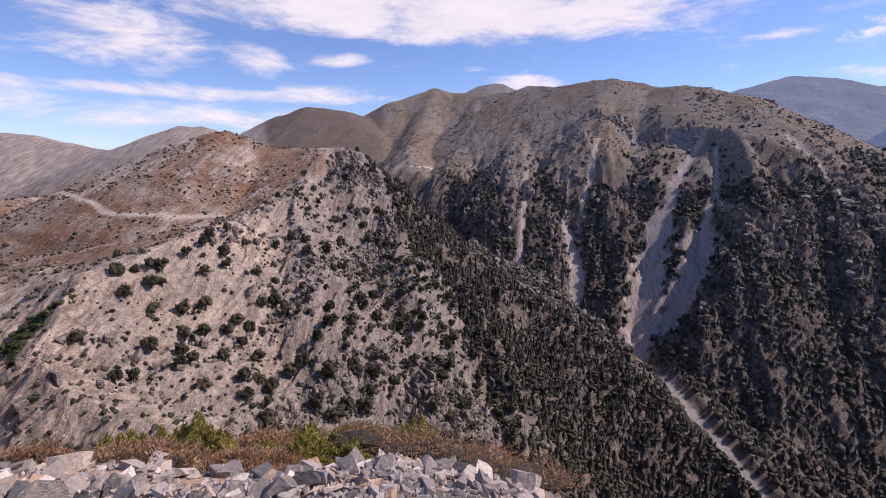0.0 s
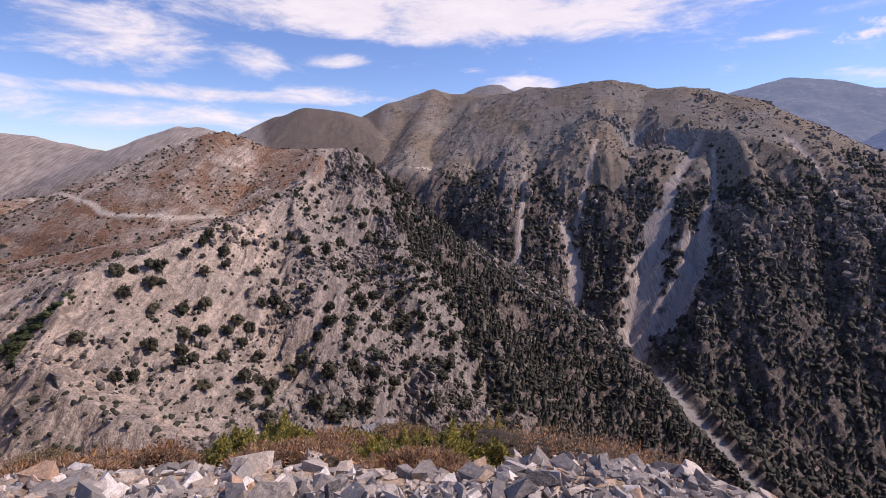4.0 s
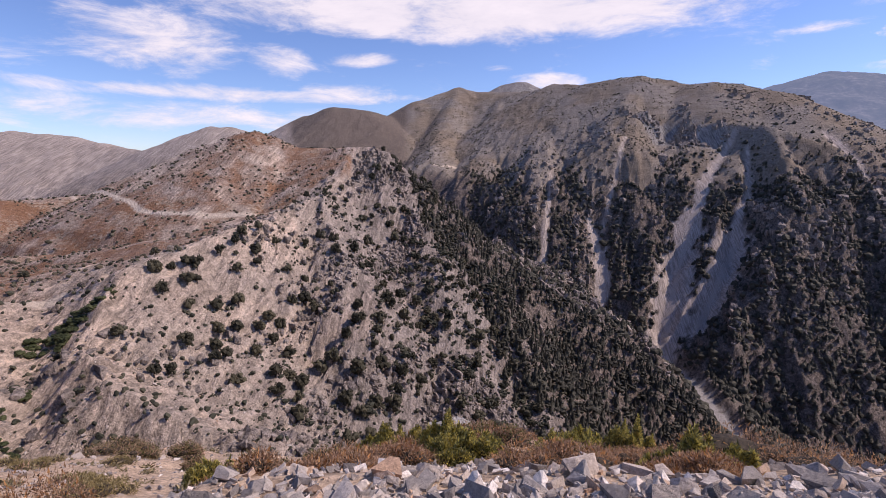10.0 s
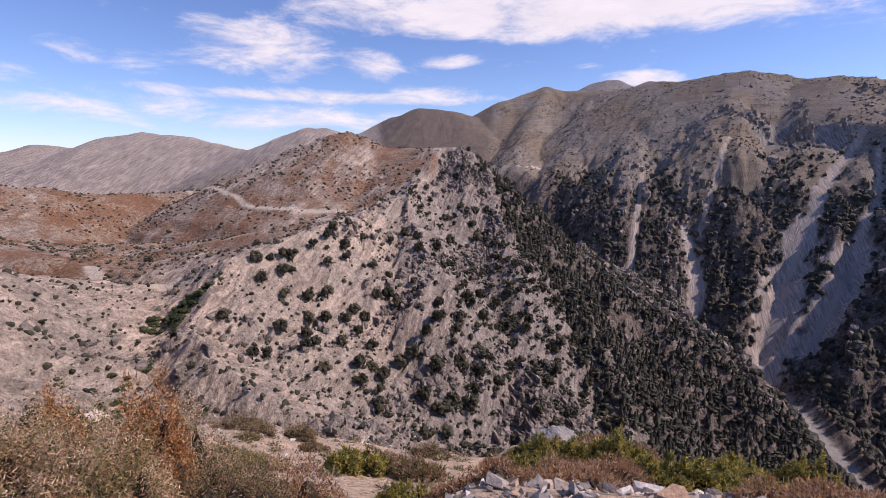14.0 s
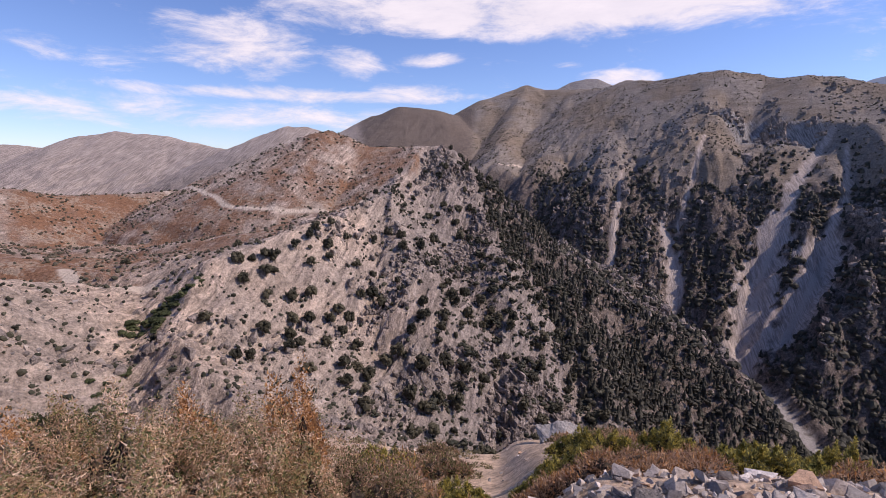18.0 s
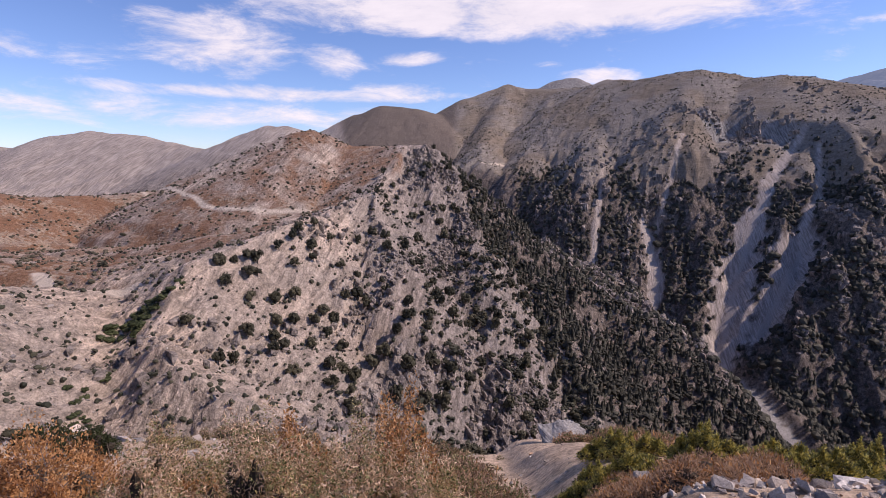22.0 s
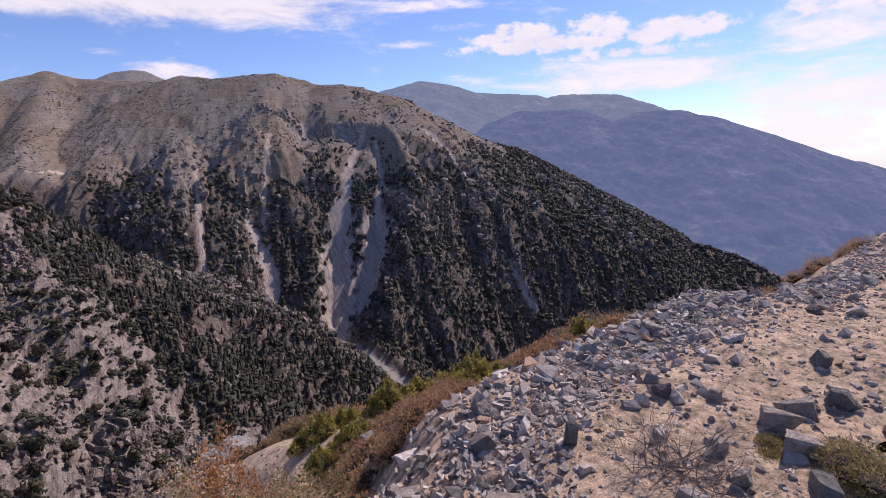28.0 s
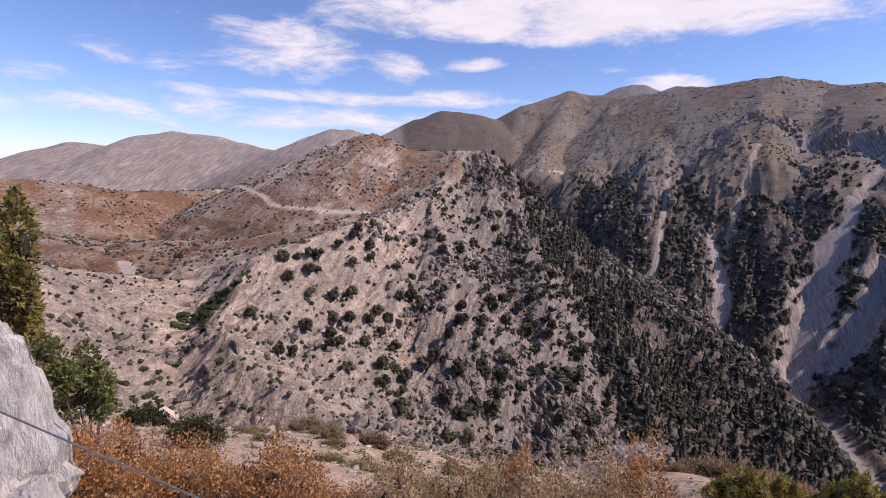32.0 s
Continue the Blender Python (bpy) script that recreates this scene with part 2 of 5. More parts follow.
SCREES = [[(663, 1120, 9), (592, 1053, 10), (513, 964, 13), (484, 934, 25), (444, 878, 35), (401, 811, 33), (364, 756, 28), (345, 715, 20)],
          [(605, 952, 7), (548, 890, 9), (528, 861, 30), (468, 797, 28), (424, 755, 17)],
          [(307, 996, 5), (311, 956, 14), (308, 893, 16), (288, 843, 8), (300, 790, 10), (318, 750, 11)],
          [(721, 683, 4), (704, 621, 7), (693, 576, 7)], [(830, 1064, 8), (815, 967, 9), (768, 833, 5)],
          [(262, 1160, 3), (222, 1010, 5), (196, 912, 4)], [(432, 1160, 3), (372, 1045, 4), (330, 975, 5)], [(660, 1060, 3), (622, 985, 5), (600, 940, 6)]]
CLIFF = [(516, 1255, 24), (546, 1233, 48), (582, 1186, 54), (617, 1145, 38)]
GORGE = [(300, 780, 7), (318, 745, 11), (350, 708, 15), (356, 634, 10), (353, 549, 8), (356, 478, 7), (354, 406, 6)]
GORGE_BED = [(285, 830, -252), (318, 745, -298), (350, 708, -312), (356, 634, -314), (353, 549, -320), (356, 478, -333), (354, 406, -348)]
ROAD = [(-330, 425), (-300, 405), (-233, 346), (-217, 334), (-204, 322), (-184, 315), (-159, 317), (-139, 328), (-118, 335), (-98, 325)]
TRACK_END = [(-214, 201), (-198, 191), (-184, 182), (-174, 180), (-166, 186), (-157, 192)]
FAR_ROAD = [(-20, 1377), (3, 1413), (44, 1458)]
RIM_Y = 2.2


def hash01(ix, iy, seed):
    h = (ix.astype(np.int64) * 374761393 + iy.astype(np.int64) * 668265263 + seed * 974711) & 0x7FFFFFFF
    h = ((h ^ (h >> 13)) * 1274126177) & 0x7FFFFFFF
    return ((h ^ (h >> 16)) & 0xFFFF) / 65535.0


def lattice(x, y, seed=0):
    """Smooth value noise, 0 to 1, with cells of 1."""
    ix, iy = np.floor(x), np.floor(y)
    u, v = x - ix, y - iy
    u, v = u * u * u * (u * (6 * u - 15) + 10), v * v * v * (v * (6 * v - 15) + 10)
    a, b = hash01(ix, iy, seed), hash01(ix + 1, iy, seed)
    c, d = hash01(ix, iy + 1, seed), hash01(ix + 1, iy + 1, seed)
    return (a * (1 - u) + b * u) * (1 - v) + (c * (1 - u) + d * u) * v


def fractal(x, y, size, octaves=4, gain=0.5, seed=0, ridged=False):
    """Noise about 0 (or, ridged, from 0 to 1 with sharp crests) whose largest forms are size metres wide."""
    total, amp, norm = 0.0, 1.0, 0.0
    for k in range(octaves):
        f = 2.03 ** k / size
        n = lattice((x * 0.8 - y * 0.6) * f + 17.3 * k, (x * 0.6 + y * 0.8) * f - 9.1 * k, seed + k)
        total = total + amp * ((1 - np.abs(2 * n - 1)) if ridged else (2 * n - 1))
        norm += amp
        amp *= gain
    return total / norm


def near_line(x, y, line):
    """The distance to a line in plan, and the third number of the line there."""
    best, value = np.full(x.shape, 1e9), np.zeros(x.shape)
    for a, b in zip(line, line[1:]):
        ex, ey = b[0] - a[0], b[1] - a[1]
        s = np.clip(((x - a[0]) * ex + (y - a[1]) * ey) / (ex * ex + ey * ey), 0, 1)
        d = np.hypot(x - a[0] - s * ex, y - a[1] - s * ey)
        if len(a) > 2:
            value = np.where(d < best, a[2] + s * (b[2] - a[2]), value)
        best = np.minimum(best, d)
    return best, value


def crest(x, y, line, fall, blunt=4.0, east=1.0, south=1.0, north=1.0, reach=1e9):
    """The land under a crest, whose sides fall by that much a metre (east, south or north times as fast on those sides,
    and steeper past reach), and the distance to it."""
    top, best = np.full(x.shape, -1e9), np.full(x.shape, 1e9)
    for a, b in zip(line, line[1:]):
        ex, ey = b[0] - a[0], b[1] - a[1]
        s = np.clip(((x - a[0]) * ex + (y - a[1]) * ey) / (ex * ex + ey * ey), 0, 1)
        dx = x - a[0] - s * ex
        dy = y - a[1] - s * ey
        d = np.hypot(np.where(dx > 0, dx * east, dx), np.where(dy < 0, dy * south, dy * north))
        top = np.maximum(top, a[2] + s * (b[2] - a[2]) - fall * (np.sqrt(d * d + blunt * blunt) - blunt) - 0.5 * np.maximum(d - reach, 0))
        best = np.minimum(best, d)
    return top, best


def step01(v, a, b):
    s = np.clip((v - a) / (b - a), 0, 1)
    return s * s * (3 - 2 * s)


def rim_edge(x):
    """Where the bench breaks off: it narrows at both ends of the heaped stones."""
    return RIM_Y + 0.2 - 0.3 * step01(x, 0.2, 2.5) - 0.75 * step01(-x, 4.2, 5.2) + 0.07 * np.sin(x * 0.9) + 0.06 * np.sin(x * 2.3 + 1)


BROW = [(-175, 225), (-145, 150), (-112, 100), (-80, 76), (-50, 54), (-30, 37), (-18, 25), (-9, 20), (-3, 21), (6, 18), (20, 12), (60, 8)]
GULLY = [(-164, 189, -55), (-148, 166, -62), (-130, 140, -68), (-108, 112, -76), (-80, 92, -98), (-40, 80, -122), (40, 90, -165)]


def bench(x, y):
    """The graded bench on which the camera walks, and the hillside under its edge down to the brow over the gully."""
    edge = rim_edge(x)
    brow = np.maximum(y - np.interp(x, [p[0] for p in BROW], [p[1] for p in BROW]), 0)
    drop = 0.75 * (np.sqrt(brow * brow + 9) - 3)
    over = np.maximum(y - edge, 0)
    heap = -(0.06 + 0.11 * step01(-x, 0.5, 2.5)) * step01(y, edge - 0.9, edge - 0.2) * step01(-y, -edge - 0.5, -edge)
    back = np.maximum(-1.5 - y, 0)
    side = np.maximum(np.abs(x + 2) - 16, 0)
    tilt = 0.32 * np.clip(x + 0.2, 0, 1.7) + 0.025 * np.maximum(x - 1.5, 0)
    return (heap - drop - (0.68 + 0.3 * step01(x, 0.8, 3) + 0.17 * step01(-x, 3.5, 5)) * np.minimum(over, 2.5) - (0.6 + 0.35 * step01(x - 0.12 * y, -1.5, 2.5)) * np.maximum(over - 2.5, 0) - tilt
            + 0.12 * np.minimum(back, 30) - 0.25 * np.maximum(back - 40, 0) - 0.10 * side - 0.0006 * side ** 2)


def spur_land(x, y):
    """The steep spur across the gully, with the ribs down its face."""
    z, d = crest(x, y, SPUR, 0.62, 3, 2.0, 1.0, 1.7)
    for line in FACE_RIBS:
        z = np.maximum(z, crest(x, y, line, 0.62, 6, 1.6)[0])
    return z, d


def heathland(x, y):
    """The brown hill, the basin at its foot and the low ridge behind the basin."""
    z, d = crest(x, y, BROWN_HILL, 0.48, 8, east=2.5, north=1.5, reach=150)
    z = np.maximum(z, crest(x, y, BASIN_BACK, 0.25, 15, east=2.0, south=1.6)[0])
    for line in BASIN:
        z = np.maximum(z, crest(x, y, line, 0.16, 12, east=4.5, south=4.5)[0])
    past = np.maximum(x - 3 - np.interp(y, [p[1] for p in SPUR[:10]], [p[0] for p in SPUR[:10]]), 0)
    return z - 1.5 * past, d


def high_land(x, y):
    """The massif over the gorge and the hills behind."""
    z, sky = crest(x, y, MASSIF, 0.56, 25, reach=480)
    for lines, fall, blunt in (([FAR_PEAK], 0.54, 8), ([SHOULDER, SHOULDER_EAST], 1.05, 12), (UPPER_SPURS, 0.74, 34),
                               (RIBS, 1.05, 8), ([LEFT_HILL], 0.48, 25), ([CONE], 0.5, 15)):
        for line in lines:
            h, d = crest(x, y, line, fall, blunt, reach=110 if lines is UPPER_SPURS else 1e9)
            z = np.maximum(z, h)
            if fall < 0.55:
                sky = np.minimum(sky, d)
    d, bed = near_line(x, y, GORGE_BED)
    z = np.minimum(z, bed + 0.8 * np.maximum(d - 8, 0) + 0.0006 * d * d)
    wild = np.minimum(sky / 160, 1) * step01(d, 8, 75)
    d, w = near_line(x, y, CLIFF)
    z = z - 26 * np.exp(-(d / (0.75 * w + 12)) ** 2)
    for line in SCREES[3:]:
        d, w = near_line(x, y, line)
        z = z - 9 * np.exp(-(d / 16) ** 2)
    for line in SCREES[:3]:
        d, w = near_line(x, y, line)
        z = z - 15 * np.exp(-(d / (1.3 * w + 14)) ** 2)
        wild = wild * (0.2 + 0.8 * step01(d - w, -8, 18))
    gully = fractal(x * 0.94 - y * 0.35, (x * 0.35 + y * 0.94) * 0.22, 62, 5, 0.68, 3, ridged=True)
    return z + wild * ((8 + 20 * step01(30 - z, 0, 130) + 20 * step01(sky, 200, 480)) * (gully - 0.6) + (3 + 7 * step01(30 - z, 0, 130)) * fractal(x, y, 45, 4, 0.68, 9)) + (1 - wild) * 2.5 * fractal(x, y, 30, 3, 0.5, 12)


def middle_land(x, y):
    """The spur, the heath behind it and the rim of the gully."""
    spur, d1 = spur_land(x, y)
    plateau, d2 = heathland(x, y)
    rim, d3 = crest(x, y, LEFT_RIM, 0.6, 4)
    wild = np.minimum(np.minimum.reduce([d1, d2, d3 * 0.6]) / 14, 1)
    strata = fractal(x * 0.9 - y * 0.42, (y * 0.9 + x * 0.42) * 0.22, 19, 5, 0.66, 21, ridged=True)
    steep = step01(np.maximum(spur, rim) - plateau, -4, 6)
    crags = fractal(x * 0.9 - y * 0.42 + 40, (y * 0.9 + x * 0.42) * 0.4, 13, 4, 0.6, 77, ridged=True)
    crags = np.maximum(crags - 0.66, 0) * step01(fractal(x, y, 55, 2, 0.5, 78), -0.25, 0.25) * step01(spur - np.maximum(plateau, rim), 2, 10) * 15
    d, bed = near_line(x, y, GULLY)
    top = np.minimum(np.maximum.reduce([spur, plateau, rim]), bed + 0.62 * (np.sqrt(d * d + 9) - 3) + 0.006 * d * d)
    return (top + wild * (steep * (12.0 * (strata - 0.6) + crags) + 2.4 * fractal(x, y, 22, 4, 0.6, 31))
            + (0.3 + 1.1 * steep) * fractal(x, y, 6, 4, 0.72, 41))


def own_land(x, y):
    z = bench(x, y)
    r = np.hypot(x + 3, y)
    z = z + step01(r, 6, 60) * 1.6 * fractal(x, y, 14, 4, 0.5, 51) + step01(y, RIM_Y, 9) * 0.3 * fractal(x, y, 3, 3, 0.5, 61)
    return z + 0.05 * fractal(x, y, 0.8, 3, 0.5, 71)


def land(x, y):
    """Height of the ground."""
    z = np.full(x.shape, -470.0)
    r = np.hypot(x + 3, y)
    for part_of, where in ((high_land, (y > 440) | (x > 230) | (r > 520)), (middle_land, (r > 55) & (r < 900) & (x < 420)), (own_land, r < 700)):
        if where.any():
            z[where] = np.maximum(z[where], part_of(x[where], y[where]))
    return z


def steps(a, b, size):
    return list(np.linspace(a, b, max(2, int((b - a) / size)), endpoint=False))


def build_ground():
    """One sheet out to the horizon, finer where the camera passes."""
    radii = [0.25 * 1.053 ** k for k in range(160)]
    radii = [r for r in radii if r < 150] + steps(150, 470, 1.6) + steps(470, 1350, 4.4) + steps(1350, 2300, 9) + steps(2300, 2860, 60) + steps(2860, 3100, 16) + steps(3100, 4700, 60) + [4800.0]
    az = np.radians(np.array(steps(-60, 90, 0.2) + steps(92, 298, 4.0)))
    r, a = np.meshgrid(np.array(radii), az, indexing="ij")
    x, y = -3.0 + r * np.sin(a), r * np.cos(a)
    z = land(x, y)
    nr, na = x.shape
    verts = np.stack([x, y, z], -1).reshape(-1, 3)
    i, j = np.meshgrid(np.arange(nr - 1), np.arange(na), indexing="ij")
    k = (j + 1) % na
    faces = np.stack([i * na + j, (i + 1) * na + j, (i + 1) * na + k, i * na + k], -1).reshape(-1, 4)
    me = bpy.data.meshes.new("ground")
    me.vertices.add(len(verts))
    me.vertices.foreach_set("co", verts.astype(np.float32).ravel())
    me.loops.add(faces.size)
    me.loops.foreach_set("vertex_index", faces.astype(np.int32).ravel())
    me.polygons.add(len(faces))
    me.polygons.foreach_set("loop_start", np.arange(0, faces.size, 4, dtype=np.int32))
    me.update(calc_edges=True)
    me.validate()
    for name, values in cover(x.ravel(), y.ravel(), z.ravel()).items():
        me.attributes.new(name, "FLOAT", "POINT").data.foreach_set("value", values.astype(np.float32))
    me.polygons.foreach_set("use_smooth", np.ones(len(faces), dtype=bool))
    me.materials.append(MAT_GROUND)
    return tagged(new("ground", me), "rocky limestone mountain slopes around a deep gorge", "ground", kind="structure")


def cover(x, y, z):
    """What lies on the ground, 0 to 1: scree, heath, bare upland, woodland floor, cliff, dirt road, river gravel."""
    n1, n2 = fractal(x, y, 60, 4, 0.55, 81), fractal(x, y, 12, 4, 0.6, 91)
    scree = np.zeros(x.shape)
    for line in SCREES:
        d, w = near_line(x, y, line)
        scree = np.maximum(scree, step01(w * (0.92 + 0.9 * n2 + 0.5 * n1) - d, -4, 3))
    channel = np.maximum.reduce([step01(3.5 + 2 * n2 - near_line(x + 7 * n1, y, line)[0], -3, 2) for line in (SCREES[0][2:], SCREES[1][2:], SCREES[2][:-1])])
    scree = np.maximum(scree, 0.6 * step01(-x - 60 - 0.35 * np.maximum(y - 450, 0), 0, 40) * step01(y + 0.3 * n1, 590, 700))
    d, w = near_line(x, y, GORGE)
    gravel = step01(w * (1 + 1.1 * n2) - d, -3, 3)
    d, w = near_line(x, y, CLIFF)
    cliff = step01(w * (1 + 0.4 * n2) - d, -14, 6)
    cliff = np.maximum(cliff, 0.85 * step01(np.hypot(x, y), 2720, 2800))
    d1, _ = near_line(x, y, ROAD)
    d2, _ = near_line(x, y, TRACK_END)
    d3, _ = near_line(x, y, FAR_ROAD)
    road = np.maximum.reduce([step01(2.0 - d1, -0.6, 0.6), step01(3.2 - d2, -0.6, 0.8), step01(4 - d3, -2, 2)])
    massif = step01(y - 480 + 0.15 * x, 0, 60) * step01(x + 60 + 0.05 * y, 0, 40)
    shoulder, value = near_line(x, y, SHOULDER + SHOULDER_EAST)
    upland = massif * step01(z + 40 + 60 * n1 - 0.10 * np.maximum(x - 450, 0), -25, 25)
    left = step01(-x - 60 - 0.35 * np.maximum(y - 450, 0), 0, 40)
    rim, _ = near_line(x, y, SPUR[:10])
    inside = np.maximum(spur_land(x, y)[0], crest(x, y, LEFT_RIM, 0.6, 4)[0])
    other = heathland(x, y)[0]
    heath = step01(other - inside, 0, 3) * step01(600 - y, 0, 100) * step01(-60 - x, 0, 20) * step01(n1 * 0.6 + n2 * 0.5, -0.35, 0.25)
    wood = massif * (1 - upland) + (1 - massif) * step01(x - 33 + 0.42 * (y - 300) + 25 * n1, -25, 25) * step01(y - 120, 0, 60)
    tan = step01(-x - 62 - 0.12 * (y - 250) + 28 * n1 + 14 * n2, -42, 42) * step01(600 - y, 0, 60) * (1 - heath)
    soil = step01(bench(x, y) + 6 - z, -3, 3) * step01(70 - np.hypot(x + 3, y), 0, 30)
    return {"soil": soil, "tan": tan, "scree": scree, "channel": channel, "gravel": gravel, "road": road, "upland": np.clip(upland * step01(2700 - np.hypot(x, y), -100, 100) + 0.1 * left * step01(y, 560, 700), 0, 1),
            "heath": heath, "cliff": cliff, "wood": np.clip(wood, 0, 1)}


def ground_material():
    m = Mat("limestone_hillside", 0.95)
    place = m.coords()
    bed = m.n.new("ShaderNodeCombineXYZ")
    for k, (way, size) in enumerate((((0.985, -0.15, 0.09), 0.55), ((0.08, 0.84, 0.53), 0.035), ((0.0, -0.53, 0.85), 0.12))):
        dot = m.n.new("ShaderNodeVectorMath")
        dot.operation = "DOT_PRODUCT"
        m.l.new(place, dot.inputs[0])
        dot.inputs[1].default_value = way
        m.l.new(m.math("MULTIPLY", dot.outputs["Value"], size), bed.inputs[k])
    beds = m.noise(1.0, 6, 0.7, bed.outputs[0])
    level = m.n.new("ShaderNodeVectorMath")
    level.operation = "MULTIPLY"
    m.l.new(place, level.inputs[0])
    level.inputs[1].default_value = (0.03, 0.03, 0.16)
    bands = m.noise(1.0, 6, 0.7, level.outputs[0])
    big, mid, fine, grit = m.noise(0.02, 5), m.noise(0.22, 6, 0.7), m.noise(1.5, 7, 0.8), m.noise(9.0, 6, 0.8)
    specks = m.mix(0.5, fine, m.noise(0.6, 7, 0.8))

    def worn(base, low, high, by=specks, lo=0.40, hi=0.60):
        """base, darker and lighter by patches."""
        shade = m.ramp(by, (lo, (low, low, low)), ((lo + hi) / 2, (1, 1, 1)), (hi, (high, high, high)))
        return m.mix(1.0, base, shade, "MULTIPLY")

    layers = worn(worn((0.25, 0.207, 0.18), 0.35, 1.6), 0.6, 1.4, beds, 0.42, 0.58)
    tan = worn(worn((0.49, 0.382, 0.30), 0.45, 1.4), 0.55, 1.4, beds, 0.40, 0.6)
    layers = m.mix(m.attr("tan"), layers, tan)
    pale = worn(worn((0.33, 0.28, 0.24), 0.45, 1.45), 0.65, 1.3, mid, 0.4, 0.6)
    rubble = m.mix(m.math("MULTIPLY", m.span(big, 0.42, 0.6), 0.5), layers, pale)
    # Upland tone raised and greyed: a little haze is put into its colour.
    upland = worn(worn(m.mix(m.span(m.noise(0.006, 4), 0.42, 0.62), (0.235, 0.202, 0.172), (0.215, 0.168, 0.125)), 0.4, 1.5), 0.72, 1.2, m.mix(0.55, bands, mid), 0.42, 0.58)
    heath = worn(m.mix(m.span(m.mix(0.4, m.noise(0.35, 6, 0.75), m.noise(0.05, 4, 0.6)), 0.49, 0.58), (0.25, 0.132, 0.075), (0.37, 0.28, 0.205)), 0.45, 1.5)
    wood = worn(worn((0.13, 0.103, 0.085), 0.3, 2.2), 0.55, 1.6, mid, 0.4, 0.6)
    scree = worn(worn((0.42, 0.352, 0.305), 0.7, 1.3), 0.7, 1.3, beds, 0.42, 0.58)
    cliff = worn(worn((0.23, 0.215, 0.205), 0.5, 1.5), 0.55, 1.4, beds, 0.42, 0.58)
    soil = worn(worn((0.46, 0.335, 0.235), 0.5, 1.35, grit), 0.75, 1.2, fine, 0.4, 0.6)
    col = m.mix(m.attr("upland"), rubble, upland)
    col = m.mix(m.attr("heath"), col, heath)
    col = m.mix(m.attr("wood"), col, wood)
    col = m.mix(m.attr("cliff"), col, cliff)
    col = m.mix(m.attr("scree"), col, scree)
    col = m.mix(m.attr("channel"), col, worn((0.45, 0.385, 0.34), 0.75, 1.2))
    col = m.mix(m.attr("gravel"), col, worn((0.34, 0.31, 0.285), 0.4, 1.4))
    col = m.mix(m.attr("soil"), col, soil)
    col = m.mix(m.attr("road"), col, worn((0.60, 0.50, 0.40), 0.85, 1.15, grit))
    m.color(col)
    far_relief = m.math("MULTIPLY", m.math("SUBTRACT", 1.0, m.attr("soil")), m.mix(0.5, beds, m.noise(0.5, 7, 0.72)))
    relief = m.math("ADD", m.math("MULTIPLY", far_relief, 3.5), m.math("MULTIPLY", grit, 0.035))
    m.bump(relief, 1.0, 1.0)
    return m.mat


MAT_GROUND = ground_material()
build_ground()


# ---- helpers for meshes ----
rng = np.random.default_rng(7)


def mesh_of(name, verts, faces, material, smooth=False):
    """A mesh from arrays; all faces have the same number of corners."""
    me = bpy.data.meshes.new(name)
    faces = np.asarray(faces, dtype=np.int32)
    me.vertices.add(len(verts))
    me.vertices.foreach_set("co", np.asarray(verts, dtype=np.float32).ravel())
    me.loops.add(faces.size)
    me.loops.foreach_set("vertex_index", faces.ravel())
    me.polygons.add(len(faces))
    me.polygons.foreach_set("loop_start", np.arange(0, faces.size, faces.shape[1], dtype=np.int32))
    me.update(calc_edges=True)
    me.polygons.foreach_set("use_smooth", np.full(len(faces), smooth))
    me.materials.append(material)
    return me


def under(name, me, parent, label=""):
    """One part of a thing."""
    ob = new(name, me)
    ob.parent = parent
    return tagged(ob, label)


def joined(pieces):
    """Several (verts, faces) as one."""
    vs, fs, n = [], [], 0
    for v, f in pieces:
        vs.append(v)
        fs.append(f + n)
        n += len(v)
    return np.concatenate(vs), np.concatenate(fs)


def ball(level):
    bm = bmesh.new()
    bmesh.ops.create_icosphere(bm, subdivisions=level, radius=1.0)
    v = np.array([p.co[:] for p in bm.verts])
    f = np.array([[q.index for q in p.verts] for p in bm.faces])
    bm.free()
    return v, f


BALL_1, BALL_2 = ball(1), ball(2)


def unit(v):
    return v / np.maximum(np.linalg.norm(v, axis=-1, keepdims=True), 1e-9)


def spread(shape, where, sizes, turns):
    """Copies of (verts, faces) at the places, scaled in x, y, z and turned about z."""
    v, f = shape
    c, s = np.cos(turns)[:, None], np.sin(turns)[:, None]
    p = v[None] * sizes[:, None, :]
    x, y = p[..., 0] * c - p[..., 1] * s, p[..., 0] * s + p[..., 1] * c
    out = np.stack([x, y, p[..., 2]], -1) + where[:, None, :]
    faces = f[None] + (np.arange(len(where)) * len(v))[:, None, None]
    return out.reshape(-1, 3), faces.reshape(-1, f.shape[1])


def tube(points, radii, sides=6):
    points = np.asarray(points, float)
    way = unit(np.gradient(points, axis=0))
    a = unit(np.cross(way, np.array([0.31, 0.9, 0.2])))
    b = np.cross(way, a)
    t = np.arange(sides) * 2 * math.pi / sides
    ring = np.cos(t)[None, :, None] * a[:, None] + np.sin(t)[None, :, None] * b[:, None]
    v = (points[:, None] + ring * np.asarray(radii)[:, None, None]).reshape(-1, 3)
    i, j = np.meshgrid(np.arange(len(points) - 1), np.arange(sides), indexing="ij")
    k = (j + 1) % sides
    return v, np.stack([i * sides + j, i * sides + k, (i + 1) * sides + k, (i + 1) * sides + j], -1).reshape(-1, 4)


